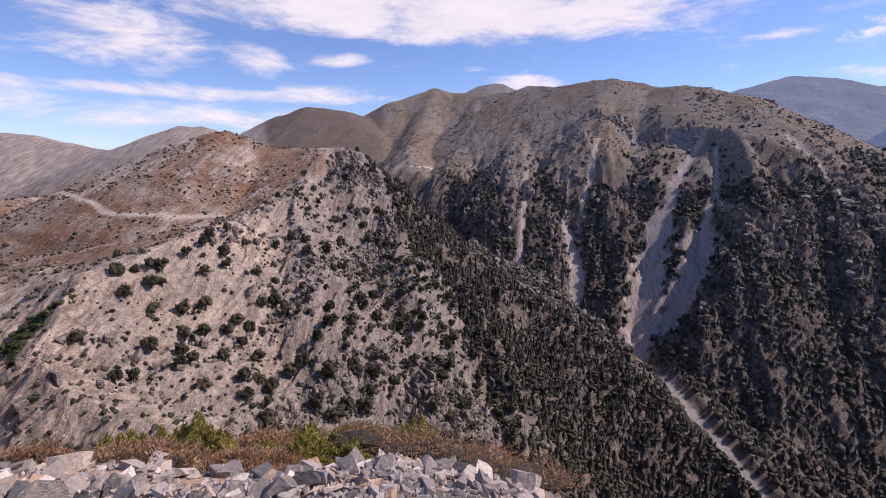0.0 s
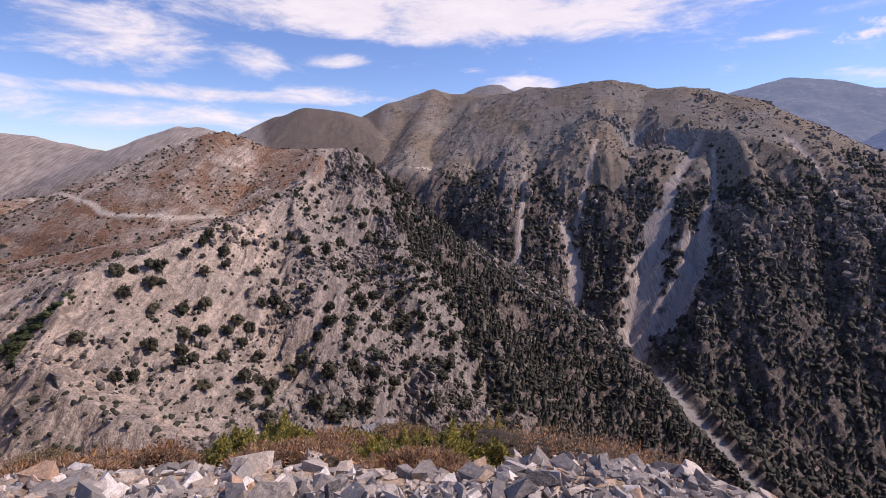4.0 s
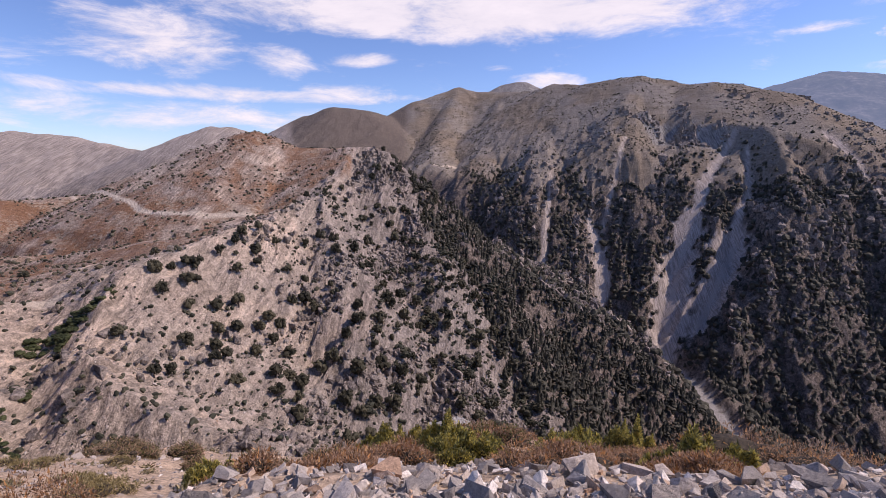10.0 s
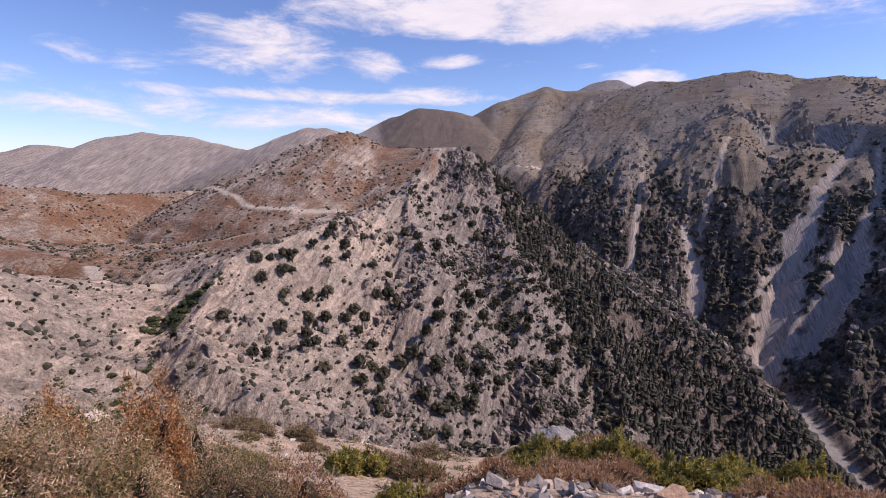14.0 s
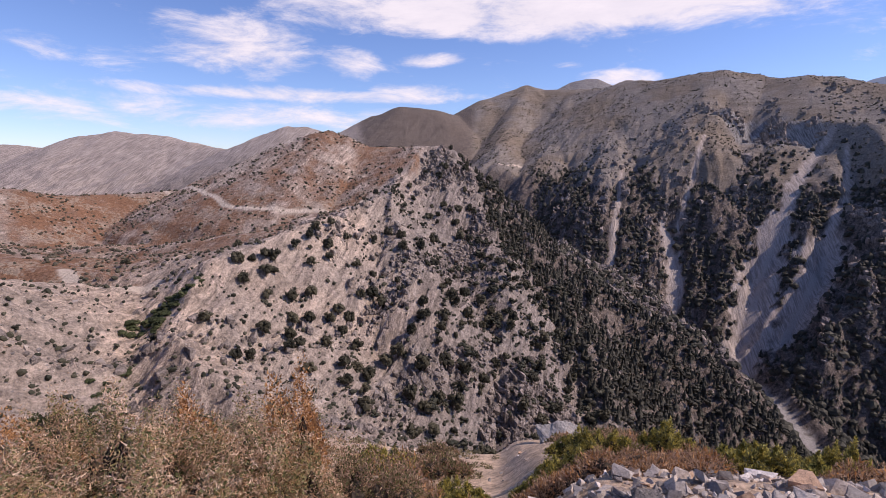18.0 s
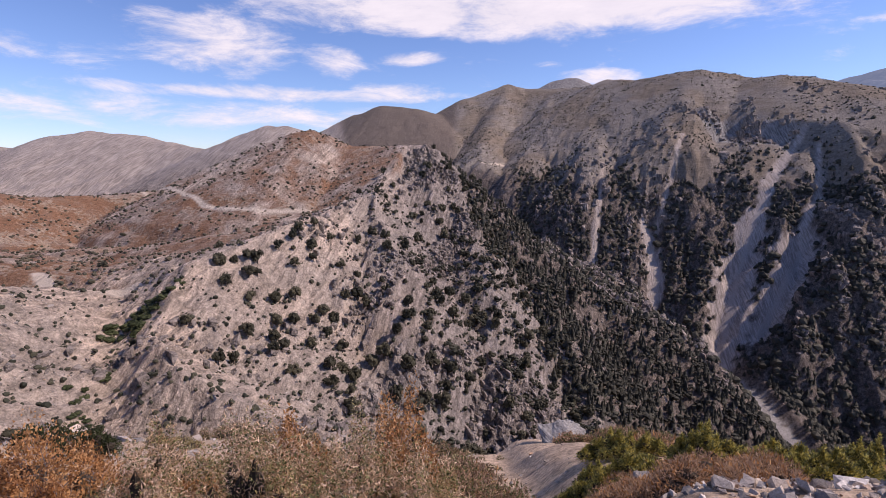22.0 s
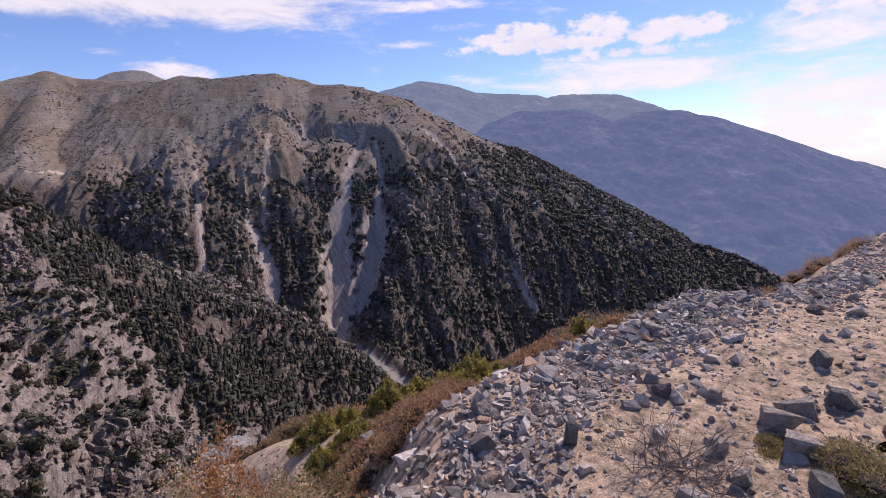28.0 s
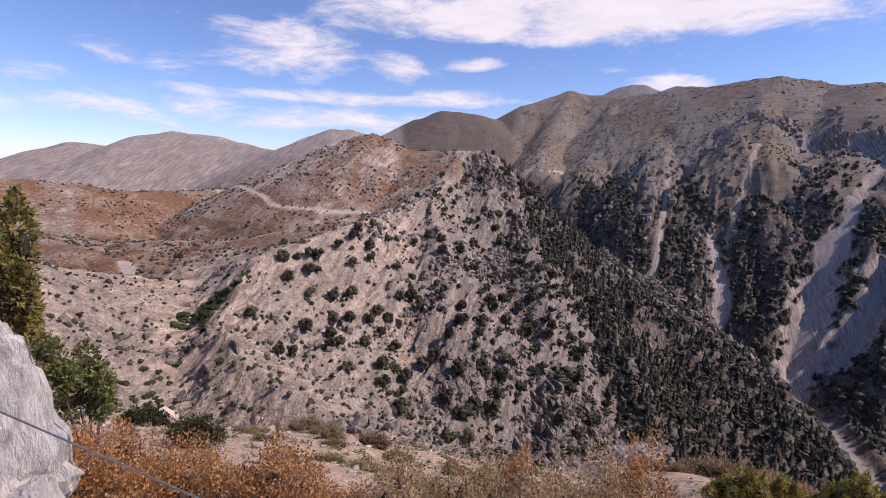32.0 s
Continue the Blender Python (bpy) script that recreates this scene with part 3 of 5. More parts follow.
# ---- trees ----
def leaf_material(name, dark, mid, light, scale=2.0, per_object=True, rough=0.75):
    m = Mat(name, rough)
    pick = m.random() if per_object else m.island()
    col = m.ramp(m.mix(0.45, m.noise(scale, 4, 0.7), pick), (0.25, dark), (0.5, mid), (0.78, light))
    m.color(col)
    m.bump(m.noise(scale * 6, 3), 0.5, 0.05)
    return m.mat


MAT_OAK = leaf_material("evergreen_oak_leaves", (0.028, 0.027, 0.017), (0.055, 0.05, 0.03), (0.10, 0.088, 0.053), 1.5)
# Conifer tones lifted a little, standing in for haze over the gorge's darks.
MAT_PINE = leaf_material("dark_conifer_needles", (0.030, 0.029, 0.021), (0.055, 0.051, 0.036), (0.092, 0.083, 0.058), 0.3, False)
MAT_SCRUB = leaf_material("dry_scrub", (0.05, 0.05, 0.032), (0.085, 0.075, 0.05), (0.14, 0.11, 0.075), 0.3, False)
MAT_GREEN = leaf_material("green_shrub_leaves", (0.03, 0.038, 0.014), (0.052, 0.062, 0.024), (0.085, 0.092, 0.04), 2.0)
BARK = Mat("grey_bark", 0.9)
BARK.color(BARK.ramp(BARK.noise(6, 5, 0.7), (0.3, (0.07, 0.055, 0.045)), (0.7, (0.19, 0.16, 0.14))))
MAT_BARK = BARK.mat


def oak_crown(seed, lumps=11, flat=1.0, lump=BALL_2, sprays=26):
    """A crown of leaf clumps with gaps and loose sprays, about 1 high and wide."""
    r = np.random.default_rng(seed)
    pieces = []
    for k in range(lumps):
        a, rad = r.uniform(0, 6.28), 0.36 * math.sqrt(r.uniform(0.02, 1))
        c = np.array([rad * math.cos(a), rad * math.sin(a), (0.34 + 0.46 * r.uniform(0, 1) * (1.15 - rad)) * flat])
        size = r.uniform(0.15, 0.24)
        v = lump[0] * (1 + r.uniform(-0.32, 0.32, (len(lump[0]), 1))) * size * np.array([1, 1, 0.8])
        pieces.append((v + c, lump[1]))
        n = sprays
        u = unit(r.normal(size=(n, 3)))
        base = c + u * size * r.uniform(0.85, 1.2, (n, 1))
        tri = base[:, None, :] + r.normal(size=(n, 3, 3)) * 0.045
        pieces.append((tri.reshape(-1, 3), np.arange(n * 3).reshape(n, 3)))
    return joined(pieces)


def oak_trunk(seed):
    r = np.random.default_rng(seed + 50)
    pieces = [tube([(0, 0, -0.12), (0.02, 0, 0.15), (0.0, 0.02, 0.45)], [0.06, 0.045, 0.025])]
    for k in range(4):
        a = k * 1.6 + r.uniform(0, 0.8)
        pieces.append(tube([(0, 0, 0.2), (0.12 * math.cos(a), 0.12 * math.sin(a), 0.36), (0.27 * math.cos(a), 0.27 * math.sin(a), 0.55)],
                           [0.03, 0.02, 0.008], 5))
    return joined(pieces)


def conifer(seed, tiers=6, spokes=6):
    """A ragged spire of drooping boughs, 1 high."""
    r = np.random.default_rng(seed + 200)
    vs, fs = [], []
    for k in range(tiers):
        z = 0.08 + 0.8 * k / tiers
        rad = 0.27 * (1 - k / tiers) ** 0.8 + 0.03
        for j in range(spokes):
            a = (j + r.uniform(-0.3, 0.3)) * 6.283 / spokes + k
            w = 0.62 * 6.283 / spokes
            n = len(vs)
            q = rad * r.uniform(0.7, 1.25)
            vs += [(0, 0, z + 0.26), (q * math.cos(a - w), q * math.sin(a - w), z + r.uniform(0, 0.07)),
                   (1.12 * q * math.cos(a), 1.12 * q * math.sin(a), z - r.uniform(0.0, 0.06)), (q * math.cos(a + w), q * math.sin(a + w), z + r.uniform(0, 0.07))]
            fs += [(n, n + 1, n + 2), (n, n + 2, n + 3)]
    return np.array(vs), np.array(fs)


def puff(seed, level=1):
    r = np.random.default_rng(seed + 300)
    base = BALL_1 if level == 1 else BALL_2
    v = base[0] * (1 + r.uniform(-0.35, 0.35, (len(base[0]), 1))) * np.array([0.5, 0.5, 0.5]) + np.array([0, 0, 0.38])
    return v, base[1]


OAKS = [mesh_of("crown", *oak_crown(k, 17 if k < 5 else 13, 1.0 if k < 4 else 0.8, BALL_1, 22), MAT_OAK) for k in range(8)]
GREENS = [mesh_of("crown", *oak_crown(k + 20, 14, 0.7, BALL_1, 22), MAT_GREEN) for k in range(3)]
TRUNKS = [mesh_of("trunk", *oak_trunk(k), MAT_BARK, True) for k in range(3)]


def height_at(x, y):
    return float(land(np.array([float(x)]), np.array([float(y)]))[0])


def oak(x, y, size, label, group, crowns=OAKS, name="oak_tree", squat=1.0):
    k = int(rng.integers(len(crowns)))
    top = tagged(new(name), label, "tree" if name.endswith("tree") else "shrub", group)
    top.matrix_world = Matrix.LocRotScale((x, y, height_at(x, y) - 0.05 * size), Euler((0, 0, rng.uniform(0, 6.28))),
                                          (size * rng.uniform(0.85, 1.1), size * rng.uniform(0.85, 1.1), size * squat))
    under("trunk", TRUNKS[k % 3], top)
    under("crown", crowns[k], top)
    return top


FACE_TREES = [(-122, 196), (-119, 203), (-115, 208), (-111, 209), (-111, 200), (-116, 190), (-107, 193), (-118, 164), (-102, 178),
              (-99, 161), (-108, 226), (-105, 246), (-99, 223), (-94, 209), (-97, 241), (-100, 255), (-91, 255), (-83, 281),
              (-64, 276), (-67, 286), (-100, 201), (-97, 194), (-94, 185), (-88, 181), (-89, 174), (-91, 199), (-84, 207),
              (-83, 215), (-78, 216), (-78, 205), (-82, 195), (-77, 231), (-73, 238), (-67, 237), (-59, 246)]
LOWER_FACE_TREES = [(-76, 252), (-77, 293), (-83, 245), (-47, 290), (-28, 285), (-44, 231), (-34, 266), (-24, 265), (-35, 231),
                    (-57, 204), (-52, 206), (-67, 191), (-70, 184), (-68, 177), (-57, 170), (-80, 171), (-71, 203), (-48, 220),
                    (-31, 215), (-22, 219), (-24, 197), (-31, 192), (-61, 188), (-40, 203)]
GULLY_SHRUBS = [(-149, 120), (-117, 94), (-116, 98), (-114, 101), (-113, 91), (-107, 92), (-107, 89), (-104, 93), (-101, 97),
                (-101, 92), (-100, 86), (-101, 84), (-98, 90), (-97, 84), (-96, 90), (-111, 74), (-113, 78), (-104, 77), (-103, 84)]
GREEN_STRIPS = [([(-132, 175), (-138, 169), (-141, 162), (-138, 156)], 7.5, 62, 2.9), ([(-128, 123), (-118, 113), (-108, 105), (-105, 101)], 3.0, 30, 2.0),
                ([(-124, 131), (-127, 134)], 2.0, 4, 2.2)]


def build_face_trees():
    kept = []
    for x, y in FACE_TREES + LOWER_FACE_TREES:
        big = 4.2 + 2.2 * rng.uniform() + (1.5 if x > -75 else 0)
        oak(x, y, big, "dark evergreen oak on a pale scree slope", "oaks on the spur", squat=rng.uniform(1.05, 1.4))
        kept.append((x, y))
    x, y = rng.uniform(-140, 60, 9000), rng.uniform(140, 455, 9000)
    lean = np.clip((x + 75 + 0.1 * (y - 250)) / 70, 0, 1) + 0.5 * fractal(x, y, 25, 2, 0.5, 171)
    good = (rng.uniform(size=9000) < np.clip(0.05 + 0.8 * lean, 0.03, 1)) & (x < 35 - 0.3 * (y - 300))
    good &= (spur_land(x, y)[0] > heathland(x, y)[0] + 1) & (land(x, y) > bench(x, y) + 4)
    for px, py in zip(x[good], y[good]):
        if len(kept) >= 290:
            break
        if min((px - a) ** 2 + (py - b) ** 2 for a, b in kept) > 20:
            oak(px, py, rng.uniform(2.6, 6.4) * (1.1 if px > -60 else 0.8), "dark evergreen oak on a pale scree slope", "oaks on the spur", squat=rng.uniform(1.05, 1.45))
            kept.append((px, py))
    for x, y in GULLY_SHRUBS:
        oak(x, y, rng.uniform(2.2, 4.0), "low dark shrub on a stony gully side", "gully shrubs", name="oak_shrub", squat=0.8)
    for line, wide, count, size in GREEN_STRIPS:
        for k in range(count):
            u = (k + rng.uniform()) / count * (len(line) - 1)
            p, q, u = line[int(u)], line[int(u) + 1], u % 1
            oak(p[0] + u * (q[0] - p[0]) + wide * rng.uniform(-1, 1), p[1] + u * (q[1] - p[1]) + 0.7 * wide * rng.uniform(-1, 1), size * rng.uniform(0.9, 1.6),
                "dense green spreading shrub beside the gully", "green shrubs", GREENS, "green_shrub", 0.7)
    oak(-90, 90, 5.0, "tall dark evergreen tree at the gully's edge", "gully trees", squat=1.25)
    oak(-196, 218, 4.5, "lone dark tree on brown heath", "heath trees")
    oak(-250, 300, 3.5, "lone dark tree on brown heath", "heath trees")


def scatter(name, label, count, box, chance, shapes, low, high, material, squeeze=1.0, seed=1):
    """One object of many small plants over box (x0, x1, y0, y1), by a chance from 0 to 1."""
    r = np.random.default_rng(seed)
    x, y = r.uniform(box[0], box[1], count), r.uniform(box[2], box[3], count)
    z = land(x, y)
    keep = r.uniform(size=count) < chance(x, y, z)
    x, y, z = x[keep], y[keep], z[keep]
    size = r.uniform(low, high, len(x)) * r.uniform(0.7, 1.15, len(x))
    kind = r.integers(len(shapes), size=len(x))
    pieces = []
    for k, shape in enumerate(shapes):
        m = kind == k
        s = size[m]
        sizes = np.stack([s * squeeze * r.uniform(0.8, 1.2, len(s)), s * squeeze * r.uniform(0.8, 1.2, len(s)), s], -1)
        pieces.append(spread(shape, np.stack([x[m], y[m], z[m] - 0.06 * s], -1), sizes, r.uniform(0, 6.28, len(s))))
    v, f = joined(pieces)
    return tagged(new(name, mesh_of(name, v, f, material)), label, "trees" if "wood" in name else "shrubs", kind="stuff")


def wood_chance(x, y, z):
    c = cover(x, y, z)
    rib = fractal(x * 0.94 - y * 0.35, (x * 0.35 + y * 0.94) * 0.22, 62, 4, 0.66, 3, ridged=True)
    clump = 0.75 * fractal(x, y, 34, 4, 0.65, 111) + 0.9 * (0.60 - rib) * step01(y, 470, 560)
    bed = step01(near_line(x, y, GORGE)[0] - near_line(x, y, GORGE)[1], 4, 14)
    p = bed * c["wood"] * np.clip(0.68 + 0.35 * step01(-z, 90, 200) + 1.9 * clump, 0.04, 1) * (1 - c["scree"]) * (1 - c["gravel"]) * (1 - 0.8 * c["cliff"])
    thin = c["upland"] * step01(z, 120, -60) * 0.25 * step01(clump, -0.1, 0.4)
    return np.clip(p + thin * (1 - c["scree"]), 0, 1)


def face_chance(x, y, z):
    inside = spur_land(x, y)[0] - heathland(x, y)[0]
    n = fractal(x, y, 18, 3, 0.6, 121)
    return step01(inside, 0, 3) * np.clip(0.3 + 0.9 * n + 0.004 * (x + 80), 0.03, 1) * (z < bench(x, y) + 400)


def heath_chance(x, y, z):
    inside = heathland(x, y)[0] - spur_land(x, y)[0]
    return step01(inside, 0, 3) * np.clip(0.4 + 0.9 * fractal(x, y, 30, 3, 0.6, 131), 0, 1)


def upland_chance(x, y, z):
    c = cover(x, y, z)
    return c["upland"] * np.clip(0.35 + 1.0 * fractal(x, y, 70, 4, 0.6, 141), 0, 1) * (1 - c["scree"])


CROWNS = [oak_crown(k + 40, 5, 1.0, BALL_1, 12) for k in range(4)]
SPIRES, PUFFS = [conifer(k, 4, 5) for k in range(5)], [puff(k) for k in range(5)]
SMALL_SPIRES = [conifer(k + 9, 3, 4) for k in range(4)]


def build_woods():
    scatter("spur_wood", "dense dark conifers on the shaded flank of the spur", 7500, (-60, 260, 170, 470),
            lambda x, y, z: np.clip(wood_chance(x, y, z) * 1.6, 0, 1) * (y < 470), SPIRES + CROWNS[:1], 5.0, 9.0, MAT_PINE, 0.9, 2)
    scatter("slope_wood", "dark evergreen trees thickening towards the spur's shaded flank", 2900, (-95, 50, 160, 455),
            lambda x, y, z: face_chance(x, y, z) * step01(x + 55 + 0.25 * (y - 300), -25, 45) * (0.5 + 0.5 * step01(y, 300, 400)), CROWNS, 3.2, 6.4, MAT_OAK_SMALL, 1.0, 8)
    scatter("gorge_wood", "dark conifer wood on the steep gorge walls", 42000, (60, 1350, 330, 1330),
            lambda x, y, z: wood_chance(x, y, z) * ((y > 470) | (x > 270)), SMALL_SPIRES + PUFFS[:2], 6.0, 11.0, MAT_PINE, 1.15, 3)
    scatter("face_scrub", "small dark bushes dotted over the scree slope", 16000, (-190, 80, 70, 455), face_chance, PUFFS, 0.5, 2.0, MAT_OAK_SMALL, 1.1, 4)
    scatter("hillside_scrub", "small dark bushes dotted over the stony hillside", 2600, (-190, -26, 30, 190), hillside_chance, PUFFS + CROWNS[:2], 0.4, 1.9, MAT_OAK_SMALL, 1.2, 14)
    scatter("heath_scrub", "low dry cushions on the brown heath", 11000, (-440, -70, 170, 560), heath_chance, PUFFS, 0.7, 2.0, MAT_SCRUB, 1.3, 5)
    scatter("upland_scrub", "low scrub dotted over the bare upland", 40000, (-600, 1250, 900, 2100), upland_chance, PUFFS, 1.3, 3.6, MAT_SCRUB, 1.3, 6)


def hillside_chance(x, y, z):
    mine = np.maximum(bench(x, y), crest(x, y, LEFT_RIM, 0.6, 4)[0])
    return step01(mine - np.maximum(spur_land(x, y)[0], heathland(x, y)[0]), 0, 3) * np.clip(0.4 + 1.3 * fractal(x, y, 16, 3, 0.6, 181), 0.02, 1)


MAT_OAK_SMALL = leaf_material("small_bush_leaves", (0.028, 0.03, 0.02), (0.05, 0.05, 0.032), (0.088, 0.08, 0.053), 0.5, False)
build_face_trees()
build_woods()


# ---- blue mountains beyond the gorge's mouth ----
BACK_RANGE = [(2200, 3980, 380), (2532, 3776, 565), (2777, 3599, 631), (2965, 3445, 590), (3112, 3313, 519), (3312, 3112, 492), (3498, 2902, 473),
              (3569, 2814, 443), (3640, 2721, 460), (3892, 2346, 437), (3946, 2254, 374), (4017, 2125, 277), (4120, 1900, 120)]
FRONT_RANGE = [(2200, 2860, 40), (2457, 2625, 152), (2705, 2368, 264), (2933, 2077, 261), (3049, 1903, 150), (3163, 1706, 221), (3261, 1511, 222),
               (3333, 1344, 168), (3440, 1041, 28), (3504, 799, -74), (3540, 618, -128), (3560, 489, -203), (3600, 200, -330)]
BACK_SPURS = [[(2777, 3599, 631), (2620, 3180, 330), (2500, 2850, 60)], [(3312, 3112, 492), (3060, 2800, 290), (2880, 2500, 150)],
              [(3640, 2721, 460), (3380, 2450, 270), (3180, 2150, 60)]]
FRONT_SPURS = [[(2705, 2368, 264), (2420, 2080, 20), (2200, 1850, -230)], [(2933, 2077, 261), (2700, 1800, 30), (2480, 1560, -230)],
               [(3261, 1511, 222), (2980, 1420, 60), (2700, 1250, -180), (2520, 1130, -330)], [(3333, 1344, 168), (3120, 1080, -60), (2900, 860, -280)],
               [(3440, 1041, 28), (3260, 800, -170), (3080, 620, -330)], [(3049, 1903, 150), (2860, 1680, 10)]]


def build_blue_range(name, line, spurs, fall, haze_glow, mix):
    """A range with buttresses between wooded gullies; blue emission mixed into its material stands in for haze."""
    x0, x1, y0, y1 = 1500, 4750, -200, 4400
    n = 190
    x, y = np.meshgrid(np.linspace(x0, x1, n), np.linspace(y0, y1, int(n * 1.3)), indexing="ij")
    z, d = crest(x, y, line, fall, 40)
    for other in spurs:
        z = np.maximum(z, crest(x, y, other, 0.62, 30)[0])
    wild = np.minimum(d / 300, 1)
    z = z + wild * (70 * (fractal(x, y, 420, 5, 0.55, 151, ridged=True) - 0.62) + 24 * fractal(x, y, 130, 4, 0.6, 155)) + 7 * fractal(x, y, 60, 3, 0.5, 161)
    nx, ny = x.shape
    i, j = np.meshgrid(np.arange(nx - 1), np.arange(ny - 1), indexing="ij")
    f = np.stack([i * ny + j, (i + 1) * ny + j, (i + 1) * ny + j + 1, i * ny + j + 1], -1).reshape(-1, 4)
    v = np.stack([x, y, z], -1).reshape(-1, 3)
    f = f[(v[f][:, :, 2].max(1) > -520) & (np.hypot(v[f][:, :, 0].max(1), v[f][:, :, 1].max(1)) < 4900)]
    m = Mat(name, 1.0)
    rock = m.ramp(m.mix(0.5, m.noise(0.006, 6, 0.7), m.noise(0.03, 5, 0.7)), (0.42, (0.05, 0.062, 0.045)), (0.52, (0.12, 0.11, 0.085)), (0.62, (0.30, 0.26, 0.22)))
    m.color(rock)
    # Haze painted as a glow: plain blue emission blended over the rock.
    haze_emission = m.node("ShaderNodeEmission", Strength=1.0)
    haze_emission.inputs["Color"].default_value = (*haze_glow, 1)
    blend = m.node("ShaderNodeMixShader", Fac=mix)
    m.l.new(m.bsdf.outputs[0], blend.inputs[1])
    m.l.new(haze_emission.outputs[0], blend.inputs[2])
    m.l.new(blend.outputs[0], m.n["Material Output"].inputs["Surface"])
    tagged(new(name, mesh_of(name, v, f, m.mat, True)), "distant mountain range, blue with painted haze", "mountains", kind="structure")


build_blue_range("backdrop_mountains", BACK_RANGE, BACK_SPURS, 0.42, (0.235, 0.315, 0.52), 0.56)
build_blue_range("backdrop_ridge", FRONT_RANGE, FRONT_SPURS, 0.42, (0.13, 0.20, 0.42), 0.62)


# ---- the bench and the slope under it: stones, boulders, shrubs ----
def stone_material(name, *tones):
    m = Mat(name, 0.85)
    base = m.ramp(m.random() if name != "rubble" else m.island(), *tones)
    size = 45 if name == "rubble" else 5
    grain = m.ramp(m.mix(0.5, m.noise(size, 6, 0.75), m.noise(size * 3.3, 6, 0.75)), (0.36, (0.42, 0.41, 0.41)), (0.52, (1.0, 0.98, 0.95)), (0.66, (1.35, 1.32, 1.28)))
    m.color(m.mix(0.9, base, grain, "MULTIPLY"))
    m.bump(m.mix(0.5, m.noise(size * 1.3, 7, 0.75), m.voronoi(size * 0.6)), 0.9, 0.6 / size)
    return m.mat


TONES = ((0.05, (0.21, 0.19, 0.18)), (0.35, (0.35, 0.315, 0.29)), (0.62, (0.47, 0.415, 0.375)), (0.84, (0.52, 0.43, 0.355)), (0.9, (0.50, 0.32, 0.21)), (0.94, (0.72, 0.66, 0.61)))
MAT_STONE, MAT_RUBBLE = stone_material("limestone", *TONES), stone_material("rubble", *TONES)
MAT_WHITE = stone_material("white_limestone", (0.0, (0.62, 0.59, 0.55)), (1.0, (0.74, 0.71, 0.67)))
MAT_OUTCROP = stone_material("outcrop_limestone", (0.0, (0.30, 0.285, 0.27)), (1.0, (0.36, 0.34, 0.32)))
MAT_PINK = stone_material("pinkish_limestone", (0.0, (0.46, 0.39, 0.36)), (1.0, (0.54, 0.46, 0.42)))
MAT_GREY = stone_material("grey_limestone", (0.0, (0.22, 0.21, 0.20)), (1.0, (0.26, 0.25, 0.24)))


def hull_stone(seed, flat=0.6):
    """A broken, sharp-edged stone about 1 across."""
    r = np.random.default_rng(seed + 400)
    bm = bmesh.new()
    corners = np.array([(i, j, k) for i in (-0.5, 0.5) for j in (-0.38, 0.38) for k in (-0.5 * flat, 0.5 * flat)])
    corners = corners * (1 + r.uniform(-0.6, 0.12, corners.shape)) + np.array([0.16, 0.05, 0.0]) * r.uniform(-1, 1, (8, 1))
    for p in np.concatenate([corners, r.uniform(-0.48, 0.48, (5, 3)) * np.array([1.05, 0.8, flat])]):
        bm.verts.new(p)
    bmesh.ops.convex_hull(bm, input=bm.verts)
    for v in [v for v in bm.verts if not v.link_faces]:
        bm.verts.remove(v)
    bmesh.ops.triangulate(bm, faces=bm.faces)
    bm.verts.index_update()
    v = np.array([p.co[:] for p in bm.verts])
    f = np.array([[q.index for q in p.verts] for p in bm.faces])
    bm.free()
    return v, f


def boulder(seed, level=4, planes=11, grain=0.09):
    """A weathered block: a ball cut by planes, with a pitted face, about 1 across."""
    r = np.random.default_rng(seed + 500)
    v, f = ball(level)
    for n in unit(r.normal(size=(planes, 3))):
        over = v @ n - r.uniform(0.42, 0.75)
        v = v - np.maximum(over, 0)[:, None] * n * 0.94
    lump = fractal(v[:, 0] + 0.7 * v[:, 2], v[:, 1] - 0.6 * v[:, 2], 0.35, 4, 0.6, seed)
    bed = fractal(v[:, 2] * 3 + v[:, 0] * 0.5, v[:, 1] * 0.3, 0.3, 4, 0.6, seed + 5, ridged=True)
    return v * (0.72 + grain * lump + grain * (bed - 0.5))[:, None], f


STONES = [hull_stone(k, 0.26 + 0.1 * (k % 6)) for k in range(12)]
STONE_MESHES = [mesh_of("stone", v, f, MAT_STONE) for v, f in STONES]


def lay_stone(x, y, size, label, group, mesh=None):
    ob = tagged(new("stone", mesh or STONE_MESHES[int(rng.integers(12))]), label, "stone", group)
    ob.matrix_world = Matrix.LocRotScale((x, y, height_at(x, y) + 0.16 * size), Euler((rng.uniform(-0.8, 0.8), rng.uniform(-0.8, 0.8), rng.uniform(0, 6.28))),
                                         (size, size * rng.uniform(0.75, 1.1), size * rng.uniform(0.8, 1.1)))


def build_stones():
    xs = rng.uniform(-4.9, 4.5, 240)
    for x in xs:
        y = rim_edge(x) - 0.28 + rng.normal() * 0.22
        size = 0.04 + 0.20 * rng.uniform() ** 4.5
        lay_stone(x, y, size, "broad grey limestone slab on the heaped rim" if size > 0.13 else "angular grey limestone stone on the heaped rim", "stones along the rim")
    for k in range(90):
        x, y = rng.uniform(-5.5, 7), rng.uniform(-0.6, 1.6)
        lay_stone(x, y, 0.05 + 0.2 * rng.uniform() ** 3.0, "loose grey stone on the gravelly bench", "loose stones")


